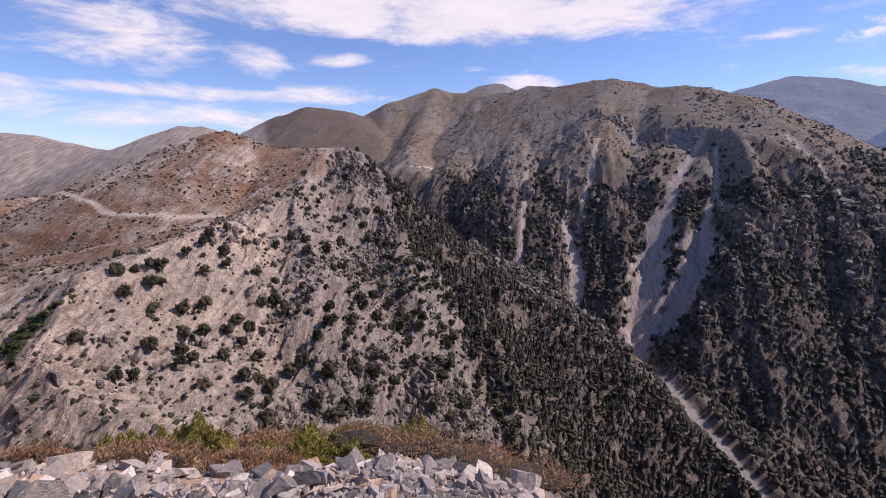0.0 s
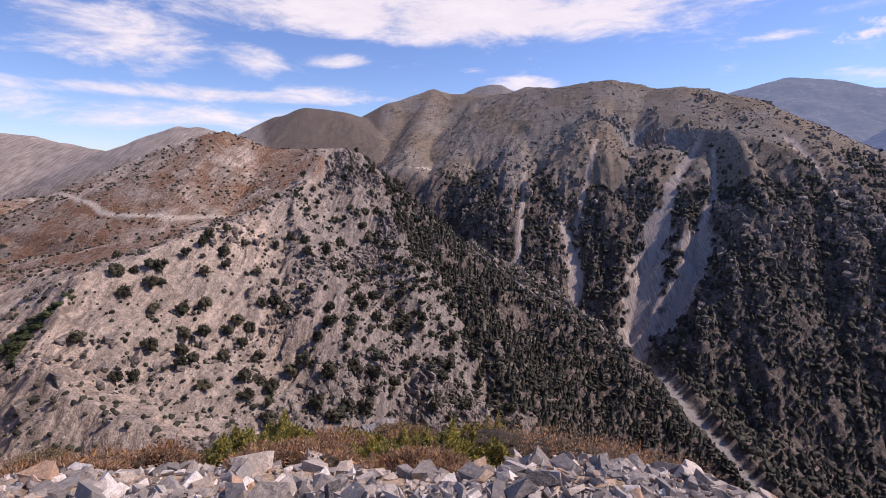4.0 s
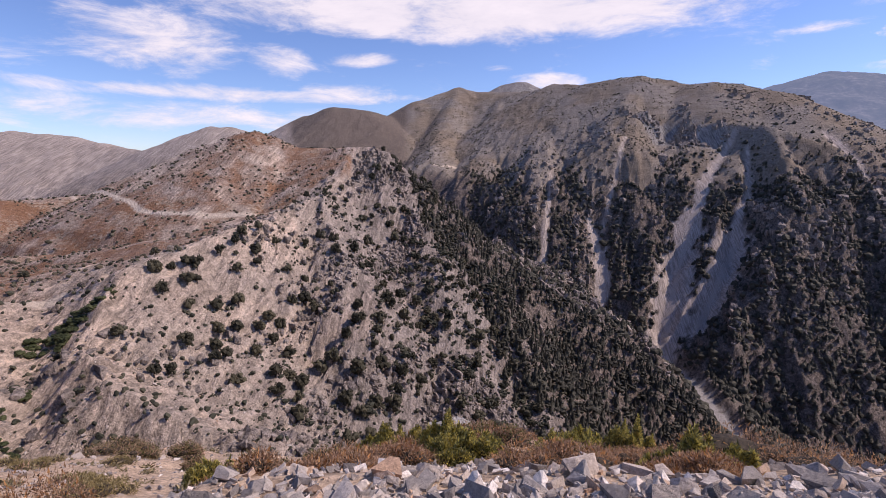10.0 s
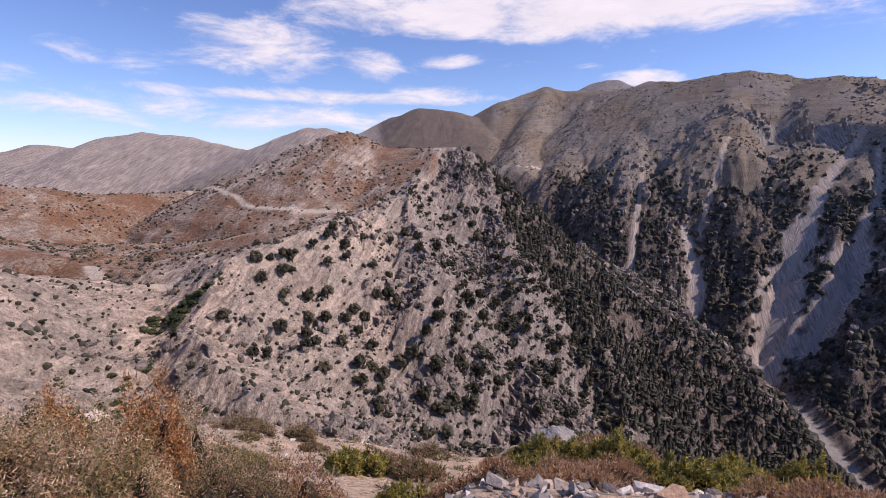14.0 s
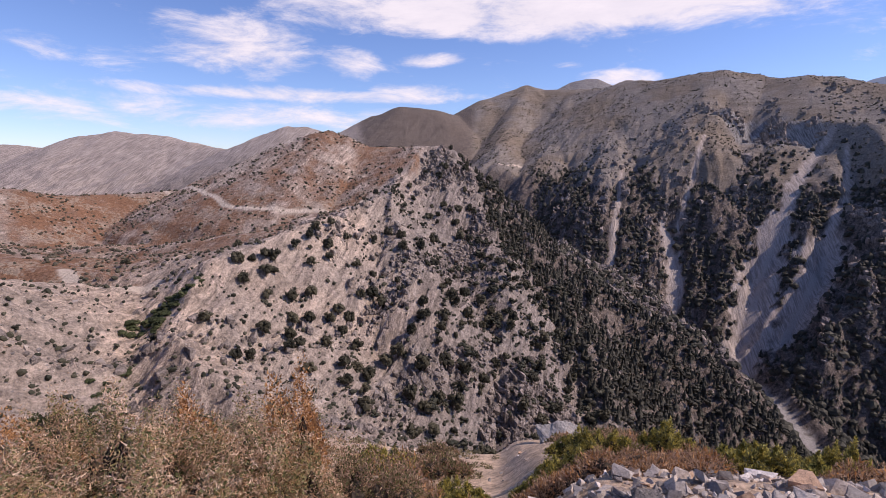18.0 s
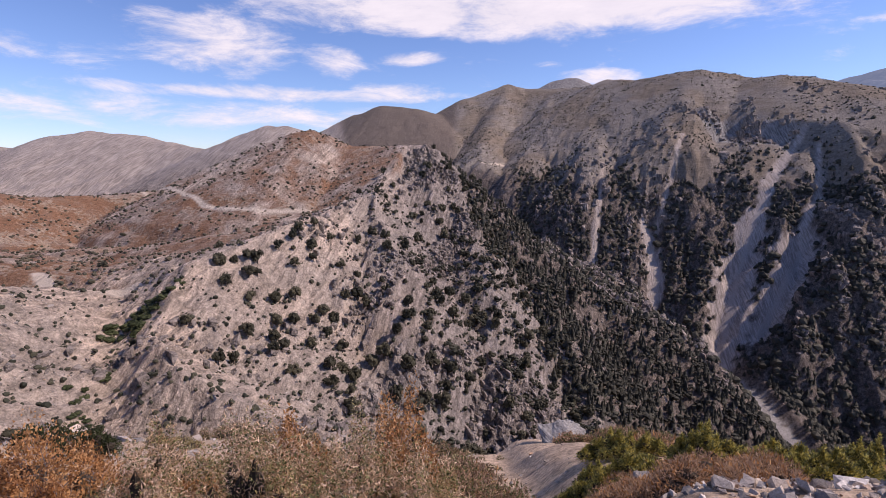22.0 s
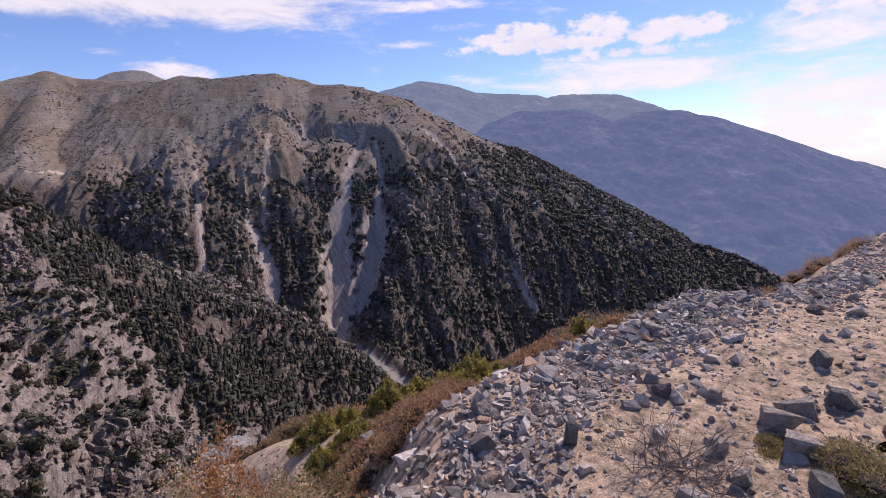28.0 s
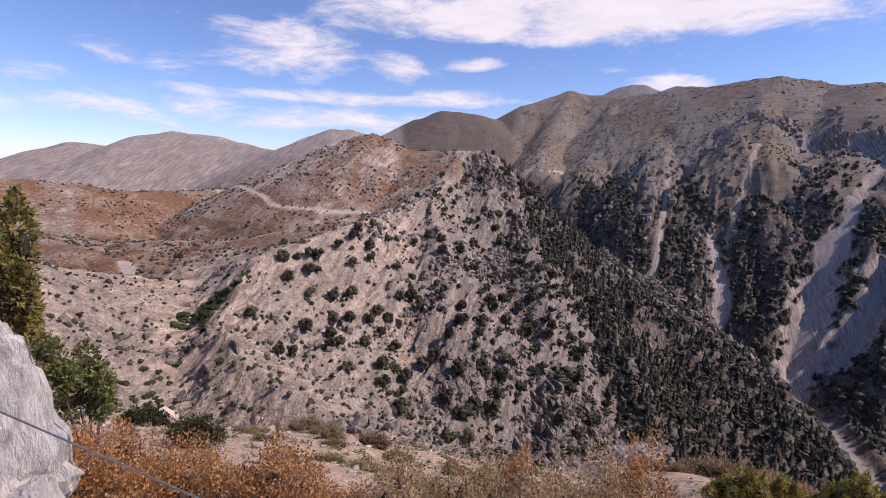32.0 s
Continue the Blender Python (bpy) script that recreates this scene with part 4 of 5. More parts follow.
def rubble(name, label, x, y, low, high, seed, power=2.2, lift=0.12):
    r = np.random.default_rng(seed)
    size = np.clip(low * np.exp(power * r.normal(size=len(x))), 0.25 * low, high)
    z = land(x, y) + lift * size
    kind = r.integers(12, size=len(x))
    pieces = []
    for k in range(12):
        m = kind == k
        s = size[m]
        sizes = np.stack([s, s * r.uniform(0.7, 1.1, len(s)), s * r.uniform(0.8, 1.4, len(s))], -1)
        v, f = STONES[k]
        t = r.uniform(-0.9, 0.9)
        v = v @ np.array([[1, 0, 0], [0, math.cos(t), -math.sin(t)], [0, math.sin(t), math.cos(t)]])
        pieces.append(spread((v, f), np.stack([x[m], y[m], z[m]], -1), sizes, r.uniform(0, 6.28, len(s))))
    v, f = joined(pieces)
    tagged(new(name, mesh_of(name, v, f, MAT_RUBBLE)), label, "rubble", kind="stuff")


def ledges(name, label, x, y, size, seed, turn, tall):
    """Broken ledges of rock that stand out of the slope, long in the direction turn."""
    r = np.random.default_rng(seed)
    z = land(x, y) + 0.12 * size
    kind = r.integers(12, size=len(x))
    pieces = []
    for k in range(12):
        m = kind == k
        s = size[m]
        sizes = np.stack([s * 0.7, s * r.uniform(1.2, 2.4, len(s)), s * r.uniform(0.8, 1.5, len(s)) * tall], -1)
        t = r.uniform(-0.5, 0.2)
        v = STONES[k][0] @ np.array([[math.cos(t), 0, -math.sin(t)], [0, 1, 0], [math.sin(t), 0, math.cos(t)]])
        pieces.append(spread((v, STONES[k][1]), np.stack([x[m], y[m], z[m]], -1), sizes, turn + r.normal(size=len(s)) * 0.35))
    v, f = joined(pieces)
    tagged(new(name, mesh_of(name, v, f, MAT_GROUND)), label, "rocks", kind="stuff")


def build_ledges():
    r = np.random.default_rng(191)
    n = 90000
    x, y = r.uniform(-190, 90, n), r.uniform(90, 460, n)
    inside = np.maximum(spur_land(x, y)[0], crest(x, y, LEFT_RIM, 0.6, 4)[0]) - heathland(x, y)[0]
    ledge = fractal(x * 0.9 - y * 0.42, (y * 0.9 + x * 0.42) * 0.25, 15, 4, 0.62, 192)
    top = step01(y + 0.25 * x, 290, 370)
    good = r.uniform(size=n) < step01(inside, 0, 3) * np.clip(2.6 * (ledge - 0.1 + 0.25 * top), 0, 1) * (0.2 + 0.8 * step01(x + 0.15 * (y - 250), -95, -45)) * (1 - 0.85 * step01(x - 10 + 0.3 * (y - 300), -15, 15))
    x, y = x[good][:6800], y[good][:6800]
    ledges("crag_stones", "broken grey limestone ledges standing out of the scree", x, y, 0.7 + 3.6 * r.uniform(size=len(x)) ** 2.0, 193, 0.43, 1.25)
    x, y = r.uniform(80, 1250, 60000), r.uniform(480, 1330, 60000)
    c = cover(x, y, land(x, y))
    rib = fractal(x * 0.94 - y * 0.35, (x * 0.35 + y * 0.94) * 0.22, 62, 4, 0.66, 3, ridged=True)
    good = r.uniform(size=60000) < (c["wood"] * 0.8 + 0.15 * c["upland"] + c["cliff"]) * (1 - c["scree"]) * np.clip(3.5 * (rib - 0.66), 0, 1) * step01(near_line(x, y, GORGE)[0], 15, 60) * step01(land(x, y), -300, -170)
    x, y = x[good][:4500], y[good][:4500]
    ledges("gorge_crags", "grey limestone ribs between the trees of the gorge wall", x, y, 2.5 + 9 * r.uniform(size=len(x)) ** 2.2, 194, 0.36, 1.7)


def build_rubble():
    r = np.random.default_rng(91)
    n = 15000
    x = np.concatenate([r.uniform(-5.0, 4, int(n * 0.75)), r.uniform(4, 16, n - int(n * 0.75))])
    rubble("rim_rubble", "heap of broken limestone along the bench's edge", x, rim_edge(x) - 0.27 + r.normal(size=n) * 0.27, 0.034, 0.15, 92, 0.5)
    n = 22000
    x = -6.2 + 20 * r.uniform(size=n) ** 1.5
    rubble("bench_gravel", "scattered stones and gravel on the bench", x, r.uniform(-1.8, 2.1, n), 0.013, 0.14, 93, 0.75)
    n = 1500
    x, y = r.uniform(-26, 14, n), 2.6 + 26 * r.uniform(size=n) ** 1.6
    u = r.uniform(-5.6, 4.0, 2600)
    x, y = np.concatenate([x, u]), np.concatenate([y, rim_edge(u) + 1.7 * r.uniform(size=2600) ** 1.4])
    hx, hy = r.uniform(-170, -20, 9000), r.uniform(16, 170, 9000)
    good = hillside_chance(hx, hy, None) > r.uniform(0.1, 0.9, 9000)
    rubble("hillside_rubble", "grey stones and ledges strewn over the hillside", hx[good], hy[good], 0.4, 2.2, 95, 0.55)
    tx, ty = r.uniform(-30, -6, 2600), r.uniform(5, 27, 2600)
    rubble("terrace_rubble", "pale pebbles on the sandy terrace", tx, ty, 0.07, 0.5, 96, 0.6)
    rubble("slope_rubble", "pale stones strewn over the slope under the rim", x, y, 0.045, 0.25, 94, 0.6)


# ---- shrubs ----
def blade_set(base, way, length, width, r):
    """Narrow pointed blades from base along way."""
    n = len(base)
    side = unit(np.cross(way, r.normal(size=(n, 3)))) * width[:, None]
    tip = base + way * length[:, None]
    v = np.stack([base - 1.2 * side, base + 1.2 * side, tip], 1)
    return v.reshape(-1, 3), np.arange(n * 3).reshape(n, 3)


def mounds(r, count, size, spiky):
    """Centres and radii of the lumps of a bush of that size, resting on z = 0."""
    w, d, h = size
    a, rad = r.uniform(0, 6.28, count), np.sqrt(r.uniform(0, 1, count))
    c = np.stack([0.4 * w * rad * np.cos(a), 0.4 * d * rad * np.sin(a), np.zeros(count)], -1)
    top = h * (1 - 0.45 * rad ** 2) * r.uniform(0.5, 1.0, count)
    wide = 0.85 / math.sqrt(count)
    half = np.stack([np.full(count, wide * w), np.full(count, wide * d), top * 0.5], -1) * r.uniform(0.75, 1.15, (count, 1))
    half[:, :2] *= 1 - 0.45 * spiky
    c[:, 2] = top - half[:, 2]
    return c, half


def plumes(r, count, size):
    """Centres and radii of the upright pointed sprays of a juniper of that size."""
    w, d, h = size
    a, rad = r.uniform(0, 6.28, count), np.sqrt(r.uniform(0, 1, count))
    tall = h * (1 - 0.6 * rad ** 1.5) * r.uniform(0.55, 1.0, count)
    half = np.stack([0.10 * w * r.uniform(0.7, 1.3, count), 0.10 * d * r.uniform(0.7, 1.3, count), 0.5 * tall], -1)
    return np.stack([0.44 * w * rad * np.cos(a), 0.44 * d * rad * np.sin(a), 0.5 * tall], -1), half


def leaf_tones(name, dark, mid, light, rough=0.8, patch=None):
    m = Mat(name, rough)
    col = m.ramp(m.mix(0.6, m.noise(5.0, 3), m.island()), (0.22, dark), (0.5, mid), (0.8, light))
    if patch:
        col = m.mix(m.span(m.noise(4.5, 3), 0.5, 0.6), col, m.ramp(m.island(), (0.2, dark), (0.8, patch)))
    m.color(col)
    thin = m.node("ShaderNodeBsdfTranslucent")
    m.l.new(m.bsdf.inputs["Base Color"].links[0].from_socket, thin.inputs["Color"])
    blend = m.node("ShaderNodeMixShader", Fac=0.38)
    m.l.new(m.bsdf.outputs[0], blend.inputs[1])
    m.l.new(thin.outputs[0], blend.inputs[2])
    m.l.new(blend.outputs[0], m.n["Material Output"].inputs["Surface"])
    return m.mat


MAT_STRAW = leaf_tones("dry_straw_twigs", (0.36, 0.20, 0.11), (0.72, 0.49, 0.31), (0.88, 0.68, 0.50), patch=(0.42, 0.35, 0.14))
MAT_OLIVE = leaf_tones("olive_leaves", (0.07, 0.075, 0.028), (0.18, 0.18, 0.07), (0.30, 0.28, 0.13))
MAT_RUST = leaf_tones("rust_orange_leaves", (0.22, 0.10, 0.04), (0.55, 0.27, 0.105), (0.68, 0.41, 0.20))
MAT_JUNIPER = leaf_tones("juniper_needles", (0.16, 0.145, 0.035), (0.52, 0.44, 0.11), (0.70, 0.60, 0.20))
MAT_HEATH = leaf_tones("brown_heath_twigs", (0.16, 0.10, 0.06), (0.42, 0.265, 0.165), (0.58, 0.40, 0.27))
MAT_DEAD = leaf_tones("dead_grey_twigs", (0.14, 0.11, 0.10), (0.27, 0.225, 0.20), (0.42, 0.37, 0.33))
MAT_DARK = leaf_tones("dark_green_leaves", (0.02, 0.026, 0.012), (0.05, 0.06, 0.025), (0.10, 0.11, 0.045))
MAT_CUSHION = leaf_tones("yellow_brown_cushion", (0.15, 0.115, 0.045), (0.32, 0.25, 0.11), (0.46, 0.37, 0.19))
MAT_LEAFY = leaf_tones("fresh_green_leaves", (0.07, 0.09, 0.025), (0.17, 0.19, 0.055), (0.30, 0.30, 0.11))
MAT_YELLOW = leaf_tones("yellowing_leaves", (0.11, 0.085, 0.02), (0.29, 0.22, 0.055), (0.42, 0.32, 0.10))
MAT_TUFT = leaf_material("dry_tufts", (0.09, 0.075, 0.04), (0.19, 0.155, 0.08), (0.33, 0.26, 0.15), 1.0, False)
# Twig brown down to near black: the bushes' inner shade is in this colour.
CORE = Mat("twigs_with_painted_shade", 0.95)
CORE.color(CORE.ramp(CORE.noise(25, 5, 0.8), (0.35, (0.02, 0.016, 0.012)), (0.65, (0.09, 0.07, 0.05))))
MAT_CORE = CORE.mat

# kind: lumps, spikiness, blades per lump, blade length, width, how far they point up, leaf material, second blades
KINDS = {
    "thorn": (50, 0.5, 560, (0.012, 0.036), 0.0021, 0.05, MAT_STRAW, (MAT_OLIVE, 200, (0.008, 0.018), 0.0048)),
    "rust": (26, 0.25, 780, (0.01, 0.026), 0.0055, 0.5, MAT_RUST, (MAT_DEAD, 30, (0.05, 0.11), 0.0022)),
    "juniper": (40, 0.55, 420, (0.016, 0.04), 0.0058, 0.45, MAT_JUNIPER, (MAT_OLIVE, 90, (0.03, 0.06), 0.007)),
    "heath": (22, 0.1, 480, (0.014, 0.034), 0.0036, 0.5, MAT_HEATH, (MAT_RUST, 40, (0.03, 0.05), 0.006)),
    "cushion": (8, 0.0, 700, (0.012, 0.03), 0.003, 0.5, MAT_CUSHION, None),
    "leafy": (12, 0.4, 240, (0.02, 0.045), 0.012, 0.3, MAT_LEAFY, (MAT_OLIVE, 70, (0.03, 0.06), 0.014)),
    "yellow": (18, 0.4, 600, (0.018, 0.04), 0.009, 0.3, MAT_YELLOW, (MAT_OLIVE, 240, (0.02, 0.05), 0.008)),
    "dark": (26, 0.2, 300, (0.025, 0.055), 0.012, 0.3, MAT_DARK, None),
    "grey": (20, 0.2, 300, (0.02, 0.05), 0.0045, 0.4, MAT_HEATH, (MAT_OLIVE, 200, (0.015, 0.03), 0.007)),
}


def shrub(name, label, kind, x, y, size, seed, group="", grain=1.0):
    """A bush whose foot rests on the ground at x, y; grain: blades that much larger and fewer."""
    lumps, spiky, count, lengths, width, up, material, second = KINDS[kind]
    r = np.random.default_rng(seed + 700)
    c, half = plumes(r, lumps, size) if kind == "juniper" else mounds(r, lumps, size, spiky)
    top = tagged(new(name), label, "shrub", group)
    top.location = (x, y, height_at(x, y) - 0.04)
    w, d = size[0], size[1]
    lean = [height_at(x - 0.3 * w, y) - height_at(x, y), height_at(x + 0.3 * w, y) - height_at(x, y), height_at(x, y + 0.3 * d) - height_at(x, y),
            height_at(x, y - 0.3 * d) - height_at(x, y)]
    c[:, 2] += c[:, 0] * (lean[1] - lean[0]) / (0.6 * w) + c[:, 1] * (lean[2] - lean[3]) / (0.6 * d)
    if kind in ("leafy", "yellow"):
        half *= np.array([0.85, 0.85, 0.45])
        c[:, 2] = size[2] * r.uniform(0.5, 0.95, lumps)
        stems = [tube([(0.02 * q, 0, 0), 0.5 * c[q] + np.array([0.03, 0.02, 0.0]), c[q]], [0.016, 0.009, 0.004], 5) for q in range(0, lumps, 2)]
        under("stem", mesh_of("stem", *joined(stems), MAT_BARK), top, "thin grey branching stems")
    # Added solid lumps close the gaps and stand in for shade inside the bush.
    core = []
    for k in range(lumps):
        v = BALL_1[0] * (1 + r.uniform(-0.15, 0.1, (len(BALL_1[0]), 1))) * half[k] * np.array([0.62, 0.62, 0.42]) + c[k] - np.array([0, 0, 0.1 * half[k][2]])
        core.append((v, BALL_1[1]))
    under("twig_core", mesh_of("twig_core", *joined(core), MAT_CORE), top, "solid core, twig brown darkened as inner shade")

    def coat(n, lengths, width):
        n = max(20, int(n / grain))
        pick = np.repeat(np.arange(lumps), n)
        u = unit(r.normal(size=(len(pick), 3)) + np.array([0, 0, 0.35]))
        ragged = 1 + 0.22 * fractal(u[:, 0] * 3 + pick * 7.7, u[:, 1] * 3 + u[:, 2] * 2, 1.0, 3, 0.6, seed)
        out = u * half[pick] * (r.uniform(0.58, 1.0, len(pick)) * ragged)[:, None]
        if kind == "juniper":
            rise = np.clip(0.5 + 0.5 * out[:, 2] / half[pick, 2], 0, 1)
            out[:, :2] *= (1.55 - 1.35 * rise)[:, None]
        base = c[pick] + out
        way = unit(0.7 * u + np.array([0, 0, up]) + (1.1 if kind == "thorn" else 0.55) * r.normal(size=u.shape))
        return blade_set(base, way, grain * r.uniform(*lengths, len(pick)), np.full(len(pick), width * grain) * r.uniform(0.6, 1.3, len(pick)), r)

    under("foliage", mesh_of("foliage", *coat(count, lengths, width), material), top)
    if second:
        under("foliage", mesh_of("foliage", *coat(second[1], second[2], second[3]), second[0]), top)
    return top


def twig_bush(name, label, x, y, spread_, high, seed, stems=26):
    """A leafless bush of forking twigs."""
    r = np.random.default_rng(seed + 900)
    top = tagged(new(name), label, "shrub")
    top.location = (x, y, height_at(x, y))
    for k in range(stems):
        a = r.uniform(0, 6.28)
        way = unit(np.array([math.cos(a), math.sin(a), r.uniform(0.15, 0.9)]))
        pieces = []

        def grow(p, way, length, rad, level):
            pts = [p]
            for s in range(3):
                way = unit(way + r.normal(size=3) * 0.28)
                pts.append(pts[-1] + way * length / 3)
            pieces.append(tube(pts, np.linspace(rad, rad * 0.55, 4), 4))
            if level:
                for _ in range(3):
                    grow(pts[int(r.integers(1, 4))], unit(way + r.normal(size=3) * 0.65), length * r.uniform(0.45, 0.75), rad * 0.6, level - 1)

        grow(np.array([0.12 * spread_ * r.normal(), 0.12 * spread_ * r.normal(), 0.0]), way, 0.5 * spread_, 0.004, 2)
        v, f = joined(pieces)
        v[:, 2] = np.clip(v[:, 2], 0.0, None) * high / (0.6 * spread_)
        under("twig", mesh_of("twig", v, f, MAT_DEAD), top)


def tuft(seed):
    """A low cushion of short blades, 1 wide."""
    r = np.random.default_rng(seed + 800)
    u = unit(r.normal(size=(70, 3)) * np.array([1, 1, 0.4]) + np.array([0, 0, 0.4]))
    return blade_set(u * np.array([0.4, 0.4, 0.3]) * r.uniform(0.3, 1, (70, 1)), unit(u + 0.5 * r.normal(size=u.shape)), r.uniform(0.12, 0.25, 70), np.full(70, 0.04), r)


def build_shrubs():
    thorn, rust = "tangled thorn bush with straw twigs and olive leaves", "rust-orange dry shrub at the bench's edge"
    for k, (x, y, w, d, h) in enumerate(((-6.25, 1.3, 1.2, 0.8, 1.05), (-6.05, 1.18, 0.7, 0.6, 0.88), (-6.1, 1.9, 0.8, 0.7, 0.98), (-6.95, 1.45, 0.9, 0.8, 0.82), (-6.35, 2.15, 1.0, 0.8, 1.05),
                                         (-7.0, 2.65, 1.2, 0.8, 1.25), (-6.75, 2.0, 1.0, 0.7, 1.08), (-6.4, 2.75, 1.2, 0.8, 1.35), (-7.4, 2.2, 1.0, 0.7, 0.95))):
        shrub("thorn_bush", thorn, "thorn", x, y, (w, d, h), k, "thorn bushes")
    for k, (x, y, w, d, h) in enumerate(((-6.2, 2.4, 0.6, 0.5, 1.05), (-6.75, 2.4, 0.5, 0.5, 1.0), (-8.95, 2.3, 1.25, 1.0, 0.8), (-8.15, 2.35, 1.15, 1.0, 0.85), (-7.3, 2.2, 0.6, 0.5, 0.6), (-9.6, 2.55, 1.2, 1.0, 0.8), (-8.75, 1.85, 1.0, 0.7, 0.5), (-8.1, 1.85, 0.9, 0.7, 0.5), (-9.4, 2.0, 0.9, 0.7, 0.6),
                                         (-8.5, 2.8, 0.9, 0.7, 0.75), (-7.8, 1.9, 0.6, 0.5, 0.45))):
        shrub("rust_shrub", rust, "rust", x, y, (w, d, 1.22 * h), 20 + k, "rust shrubs")
    for k, (x, y, w, d, h) in enumerate(((-2.9, 6.0, 0.9, 0.8, 0.95), (0.0, 7.1, 0.9, 0.8, 1.2), (-1.2, 6.6, 1.3, 1.0, 0.9), (-2.8, 4.4, 1.1, 0.9, 0.7),
                                         (-4.3, 5.2, 1.2, 1.0, 0.7), (-5.6, 6.0, 1.1, 1.0, 0.7), (1.9, 6.4, 1.4, 1.0, 0.8), (3.4, 5.4, 1.5, 1.0, 0.8),
                                         (-1.7, 5.0, 1.2, 0.9, 0.6), (-6.9, 5.4, 1.1, 0.9, 0.6), (-0.9, 3.8, 1.0, 0.8, 0.75), (-3.7, 6.8, 1.3, 0.9, 0.8),
                                         (1.3, 5.4, 1.0, 0.8, 0.75), (2.6, 3.5, 0.9, 0.7, 0.6))):
        shrub("juniper_bush", "prickly yellow-green juniper on the slope under the rim", "juniper", x, y, (w, d, 0.74 * h), 40 + k, "junipers", 1.2)
    for k, (x, y, w, d, h) in enumerate(((0.35, 4.2, 2.8, 1.3, 0.55), (2.9, 3.7, 2.0, 1.1, 0.5), (5.6, 3.5, 2.6, 1.2, 0.6), (-2.1, 3.5, 1.1, 0.7, 0.35),
                                         (-3.6, 4.1, 1.2, 0.7, 0.4), (-1.2, 3.2, 0.9, 0.6, 0.3), (9.0, 3.3, 2.6, 1.2, 0.6), (-4.6, 3.4, 1.0, 0.7, 0.35),
                                         (-0.3, 5.6, 1.6, 0.9, 0.4), (-7.5, 2.9, 0.9, 0.8, 0.95), (-5.9, 3.3, 1.0, 0.8, 1.0), (-5.2, 3.3, 1.0, 0.8, 0.4), (-5.6, 4.2, 1.2, 0.9, 0.4), (-3.8, 3.5, 1.0, 0.8, 0.24), (-4.6, 4.2, 1.0, 0.8, 0.28), (-3.9, 4.9, 1.2, 0.8, 0.3), (-6.7, 3.3, 1.3, 0.8, 1.25), (13.0, 3.2, 3.0, 1.4, 0.7))):
        shrub("heath_mound", "low brown heath mound beyond the stony rim", "heath", x, y, (w, d, h), 60 + k, "heath mounds", 1.15)
    shrub("cushion_plant", "domed yellow-brown cushion plant between stones", "cushion", -3.49, 0.23, (0.62, 0.55, 0.26), 80, "cushion plants")
    shrub("cushion_plant", "small pinkish cushion plant on gravel", "cushion", -3.5, 0.62, (0.28, 0.24, 0.1), 81, "cushion plants")
    shrub("oak_sapling", "leafy green oak sapling clinging to the slope", "leafy", -10.7, 3.1, (0.75, 0.6, 1.5), 82)
    shrub("yellow_shrub", "tall yellowing shrub behind a white boulder", "yellow", -9.75, 1.9, (0.6, 0.5, 2.15), 83)
    shrub("grey_shrub", "olive-grey straggling shrub at the bench's edge", "grey", -5.75, 2.45, (0.7, 0.6, 0.85), 87, "grey shrubs", 0.6)
    shrub("grey_shrub", "grey straggling shrub beside a white boulder", "grey", -9.6, 2.9, (1.2, 0.9, 0.7), 84, "grey shrubs")
    shrub("dark_bush", "dense dark green bush down the slope", "dark", -14.2, 8.6, (1.6, 1.4, 1.15), 85, "dark bushes", 1.0)
    for k, (x, y, w) in enumerate(((-18.2, 21, 2.4), (-16.3, 19.5, 2.0), (-13.2, 18, 1.9), (-20.5, 22, 2.2), (-22, 17, 2.0), (-20, 13, 1.8), (-11.5, 15.5, 1.2), (-9, 13.5, 1.1), (-7.5, 12, 1.1))):
        kind = "dark" if k in (4, 5) else "grey"
        shrub("grey_shrub" if kind == "grey" else "dark_bush", "dark grey thorny shrub on pale sandy ground" if kind == "grey" else "low dark green bush on pale sandy ground",
              kind, x, y, (w, 0.8 * w, 0.55 * w), 90 + k, "grey shrubs" if kind == "grey" else "dark bushes", 2.2)
    for k, (x, y) in enumerate(((-12, 11), (-15.5, 13.5), (-10.2, 9.2), (-17.5, 15), (-13.6, 14.6), (-9.0, 7.8), (-19, 18))):
        shrub("grass_cushion", "dry yellow-green cushion on sandy ground", "cushion", x, y, (1.0, 0.9, 0.35), 110 + k, "slope cushions", 2.5)
    r = np.random.default_rng(321)
    for k in range(14):
        x, y, w = r.uniform(-9.5, 1.0), r.uniform(7.5, 17.5), r.uniform(0.9, 1.7)
        kind = ("heath", "grey", "juniper")[k % 3]
        shrub({"heath": "heath_mound", "grey": "grey_shrub", "juniper": "juniper_bush"}[kind], {"heath": "low brown heath mound on the stony slope",
              "grey": "brown-olive thorny shrub on the stony slope", "juniper": "prickly yellow-green juniper on the stony slope"}[kind],
              kind, x, y, (w, 0.85 * w, 0.5 * w), 130 + k, "slope shrubs", 2.4)
    scatter("terrace_tufts", "dry yellow-green tufts on the sandy terrace", 420, (-27, -5, 5, 34), lambda x, y, z: 0.8 * np.ones(x.shape),
            [tuft(k) for k in range(4)], 0.25, 0.6, MAT_TUFT, 1.3, 12)
    twig_bush("dead_bush", "leafless grey bush of forking twigs among stones", -4.15, 0.92, 0.62, 0.26, 1, 44)
    twig_bush("dead_bush", "leafless pinkish-grey bush beside a white rock", -5.6, 1.12, 0.75, 0.34, 2, 34)


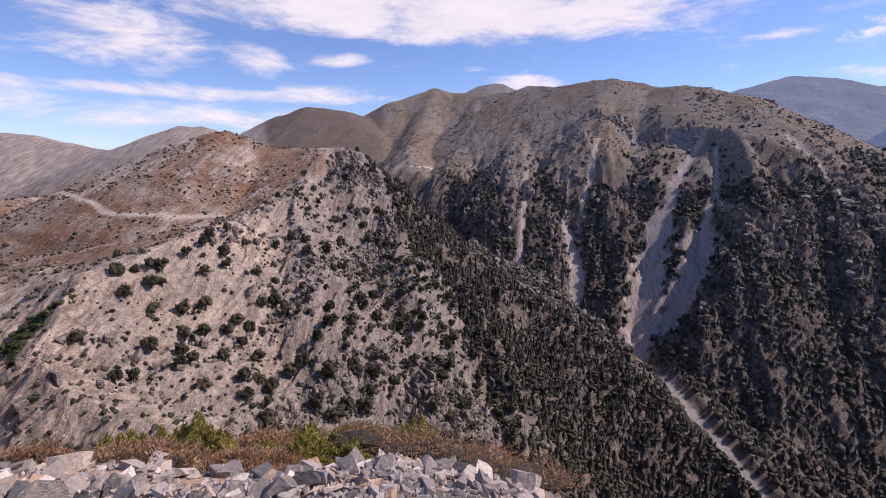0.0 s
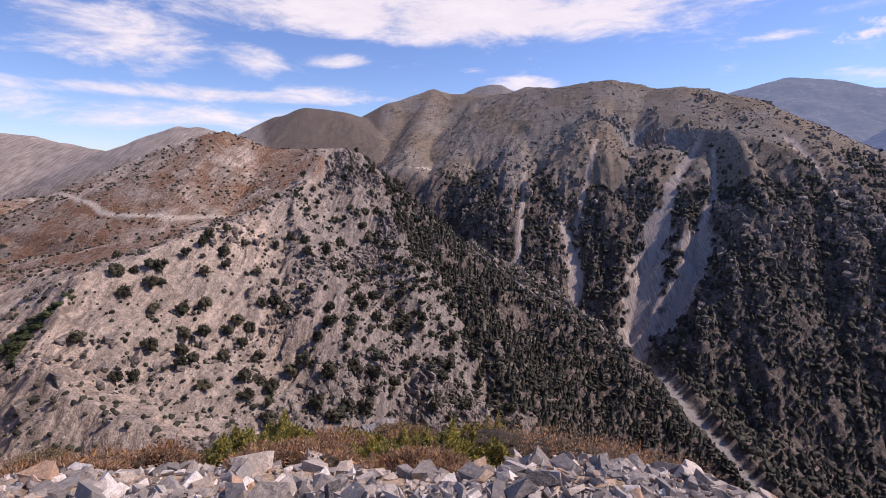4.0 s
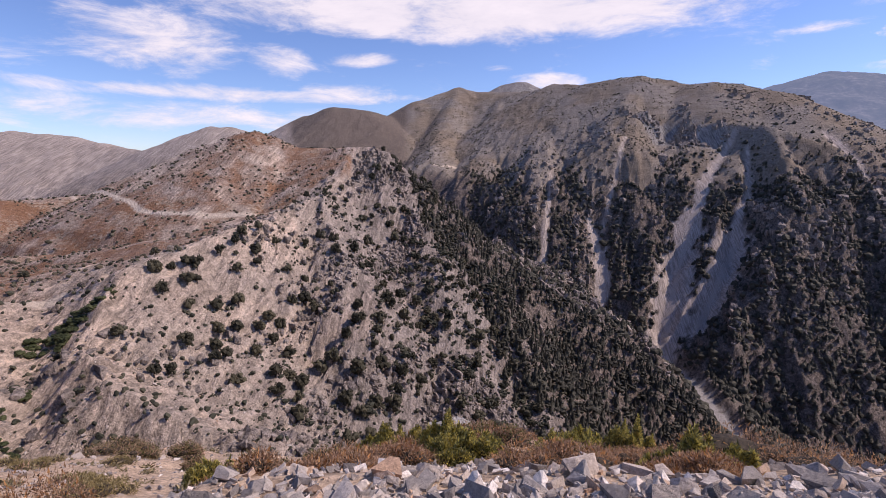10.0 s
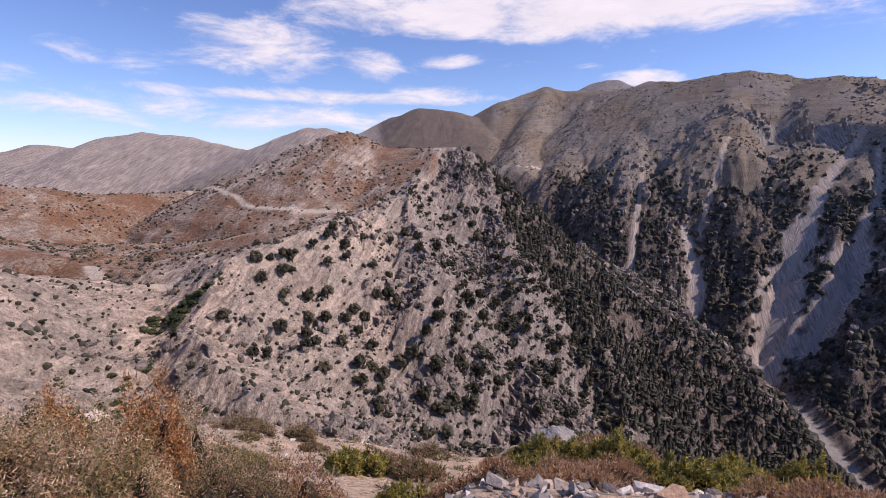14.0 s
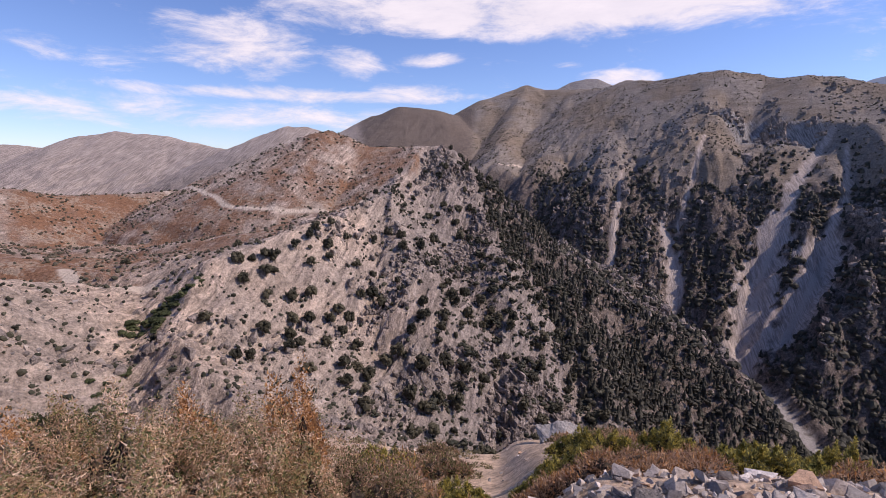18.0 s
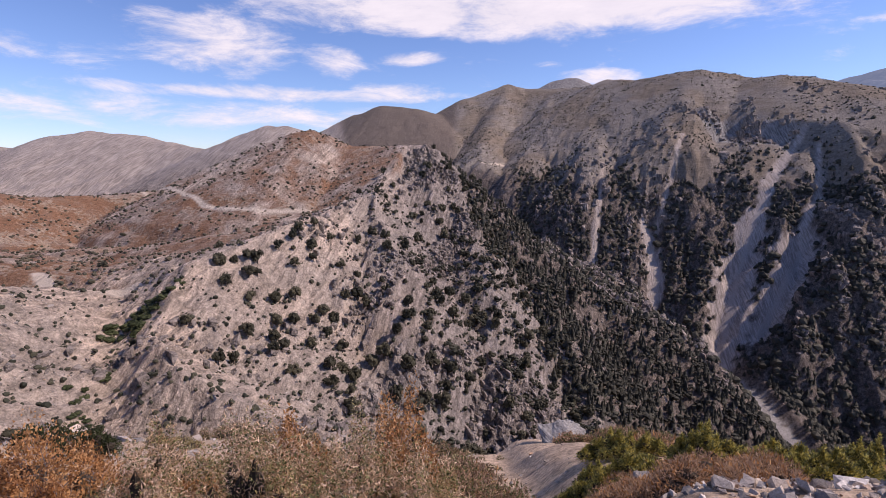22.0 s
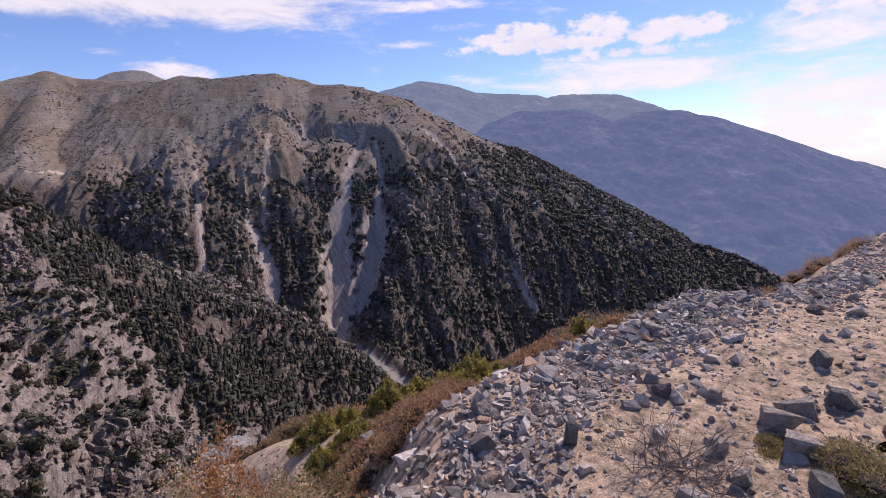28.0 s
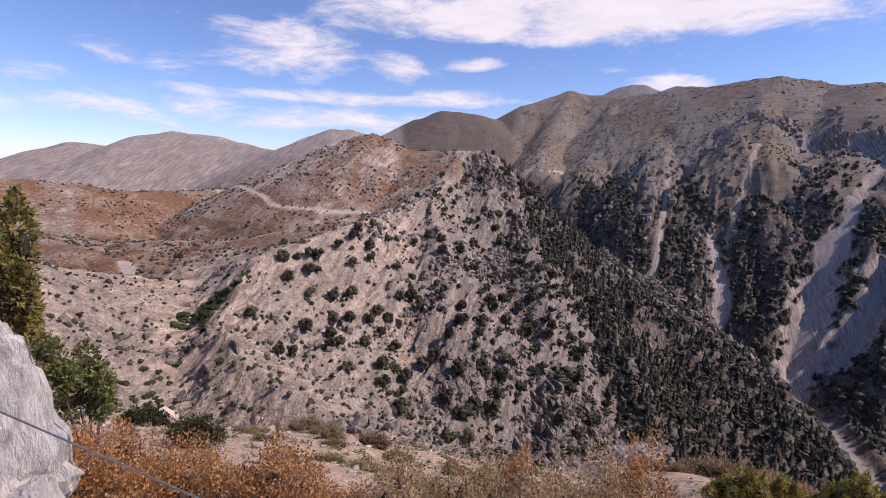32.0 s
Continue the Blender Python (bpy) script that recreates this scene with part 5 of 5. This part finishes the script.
def build_boulders():
    for k, (name, label, mat, x, y, w, d, h, sink) in enumerate((
            ("boulder", "tall white weathered limestone boulder", MAT_WHITE, -9.2, 1.42, 0.75, 0.65, 1.75, 0.18),
            ("boulder", "white limestone block under a taller boulder", MAT_WHITE, -8.68, 1.2, 0.85, 0.6, 0.85, 0.22),
            ("boulder", "white limestone rock beside the thorn bush", MAT_WHITE, -5.7, 1.36, 0.55, 0.42, 0.62, 0.22),
            ("boulder", "white limestone rock among dry shrubs", MAT_WHITE, -7.1, 1.95, 0.3, 0.25, 0.4, 0.3),
            ("rock_outcrop", "grey limestone outcrop on the slope", MAT_OUTCROP, -2.6, 18.0, 2.6, 1.9, 1.3, 0.42),
            ("boulder", "pale flat boulder on the slope", MAT_STONE, -4.9, 4.5, 0.3, 0.25, 0.2, 0.3),
            ("boulder", "pale flat boulder on the slope", MAT_STONE, -4.2, 4.3, 0.34, 0.25, 0.2, 0.3),
            ("boulder", "pale flat boulder on the slope", MAT_STONE, -3.3, 4.1, 0.36, 0.25, 0.2, 0.3),
            ("boulder", "grey flat boulder on the bench", MAT_STONE, -4.99, 1.45, 0.5, 0.32, 0.26, 0.3),
            ("boulder", "pale bedded boulder sunk in the gravel", MAT_STONE, -3.28, 0.72, 0.5, 0.24, 0.2, 0.2),
            ("boulder", "grey bedded boulder in the gravel", MAT_GREY, -1.97, 0.75, 0.34, 0.18, 0.16, 0.15),
            ("boulder", "pale flat-topped stone beside the dead bush", MAT_STONE, -4.02, 0.66, 0.24, 0.17, 0.13, 0.2),
            ("boulder", "dark upright stone at the foot of the heap", MAT_GREY, -4.36, 1.5, 0.17, 0.14, 0.24, 0.15),
            ("boulder", "pinkish white bedded boulder beside the cushion plant", MAT_PINK, -3.5, 0.52, 0.42, 0.22, 0.2, 0.2),
            ("boulder", "grey ridged boulder on the bench", MAT_GREY, -2.6, 0.52, 0.42, 0.24, 0.2, 0.2),
            ("boulder", "pale block beside the dead bush", MAT_PINK, -3.8, 0.85, 0.22, 0.16, 0.16, 0.2),
            ("boulder", "brownish block on the gravel", MAT_STONE, -3.4, 1.4, 0.2, 0.13, 0.15, 0.15),
            ("boulder", "brownish block on the gravel", MAT_STONE, -3.2, 1.1, 0.22, 0.16, 0.14, 0.15),
            ("boulder", "long grey slab lying on the bench", MAT_GREY, -3.75, 0.36, 0.6, 0.22, 0.16, 0.25))):
        rough = k < 5
        if k > 7:
            v, f = hull_stone(70 + k, 1.0)
            w, d, h = 0.62 * w, 0.85 * d, 0.95 * h
        else:
            v, f = boulder(k, 5 if rough else 3, 18 if rough else 11, 0.09 if k in (2, 3) else 0.17 if rough else 0.09)
        ob = tagged(new(name, mesh_of(name, v, f, mat)), label, "rock", "boulders" if name == "boulder" else "")
        ob.matrix_world = Matrix.LocRotScale((x, y, height_at(x, y) + h * (0.5 - sink)), Euler((0, 0, rng.uniform(0, 6.28))), (w / 1.25, d / 1.25, h / 1.25))


def build_wire():
    pts = [Vector(p) for p in WIRE]
    way = [pts[k].lerp(pts[k + 1], t / 8) for k in range(len(pts) - 1) for t in range(8)] + [pts[-1]]
    m = Mat("galvanised_wire", 0.45)
    m.bsdf.inputs["Metallic"].default_value = 0.9
    m.color(m.ramp(m.noise(60, 4), (0.3, (0.25, 0.24, 0.23)), (0.7, (0.5, 0.49, 0.47))))
    v, f = tube([p[:] for p in way], [0.003] * len(way), 6)
    tagged(new("wire", mesh_of("wire", v, f, m.mat, True)), "slack grey twisted fence cable sloping down to the ground", "wire")


WIRE = ((-10.6, 1.0, 0.03), (-9.4, 1.09, 1.08), (-8.47, 1.05, 0.965), (-7.69, 0.98, 0.845), (-7.07, 0.92, 0.72), (-6.5, 0.85, 0.03))
build_boulders()
build_shrubs()
build_wire()
build_stones()
build_rubble()
build_ledges()
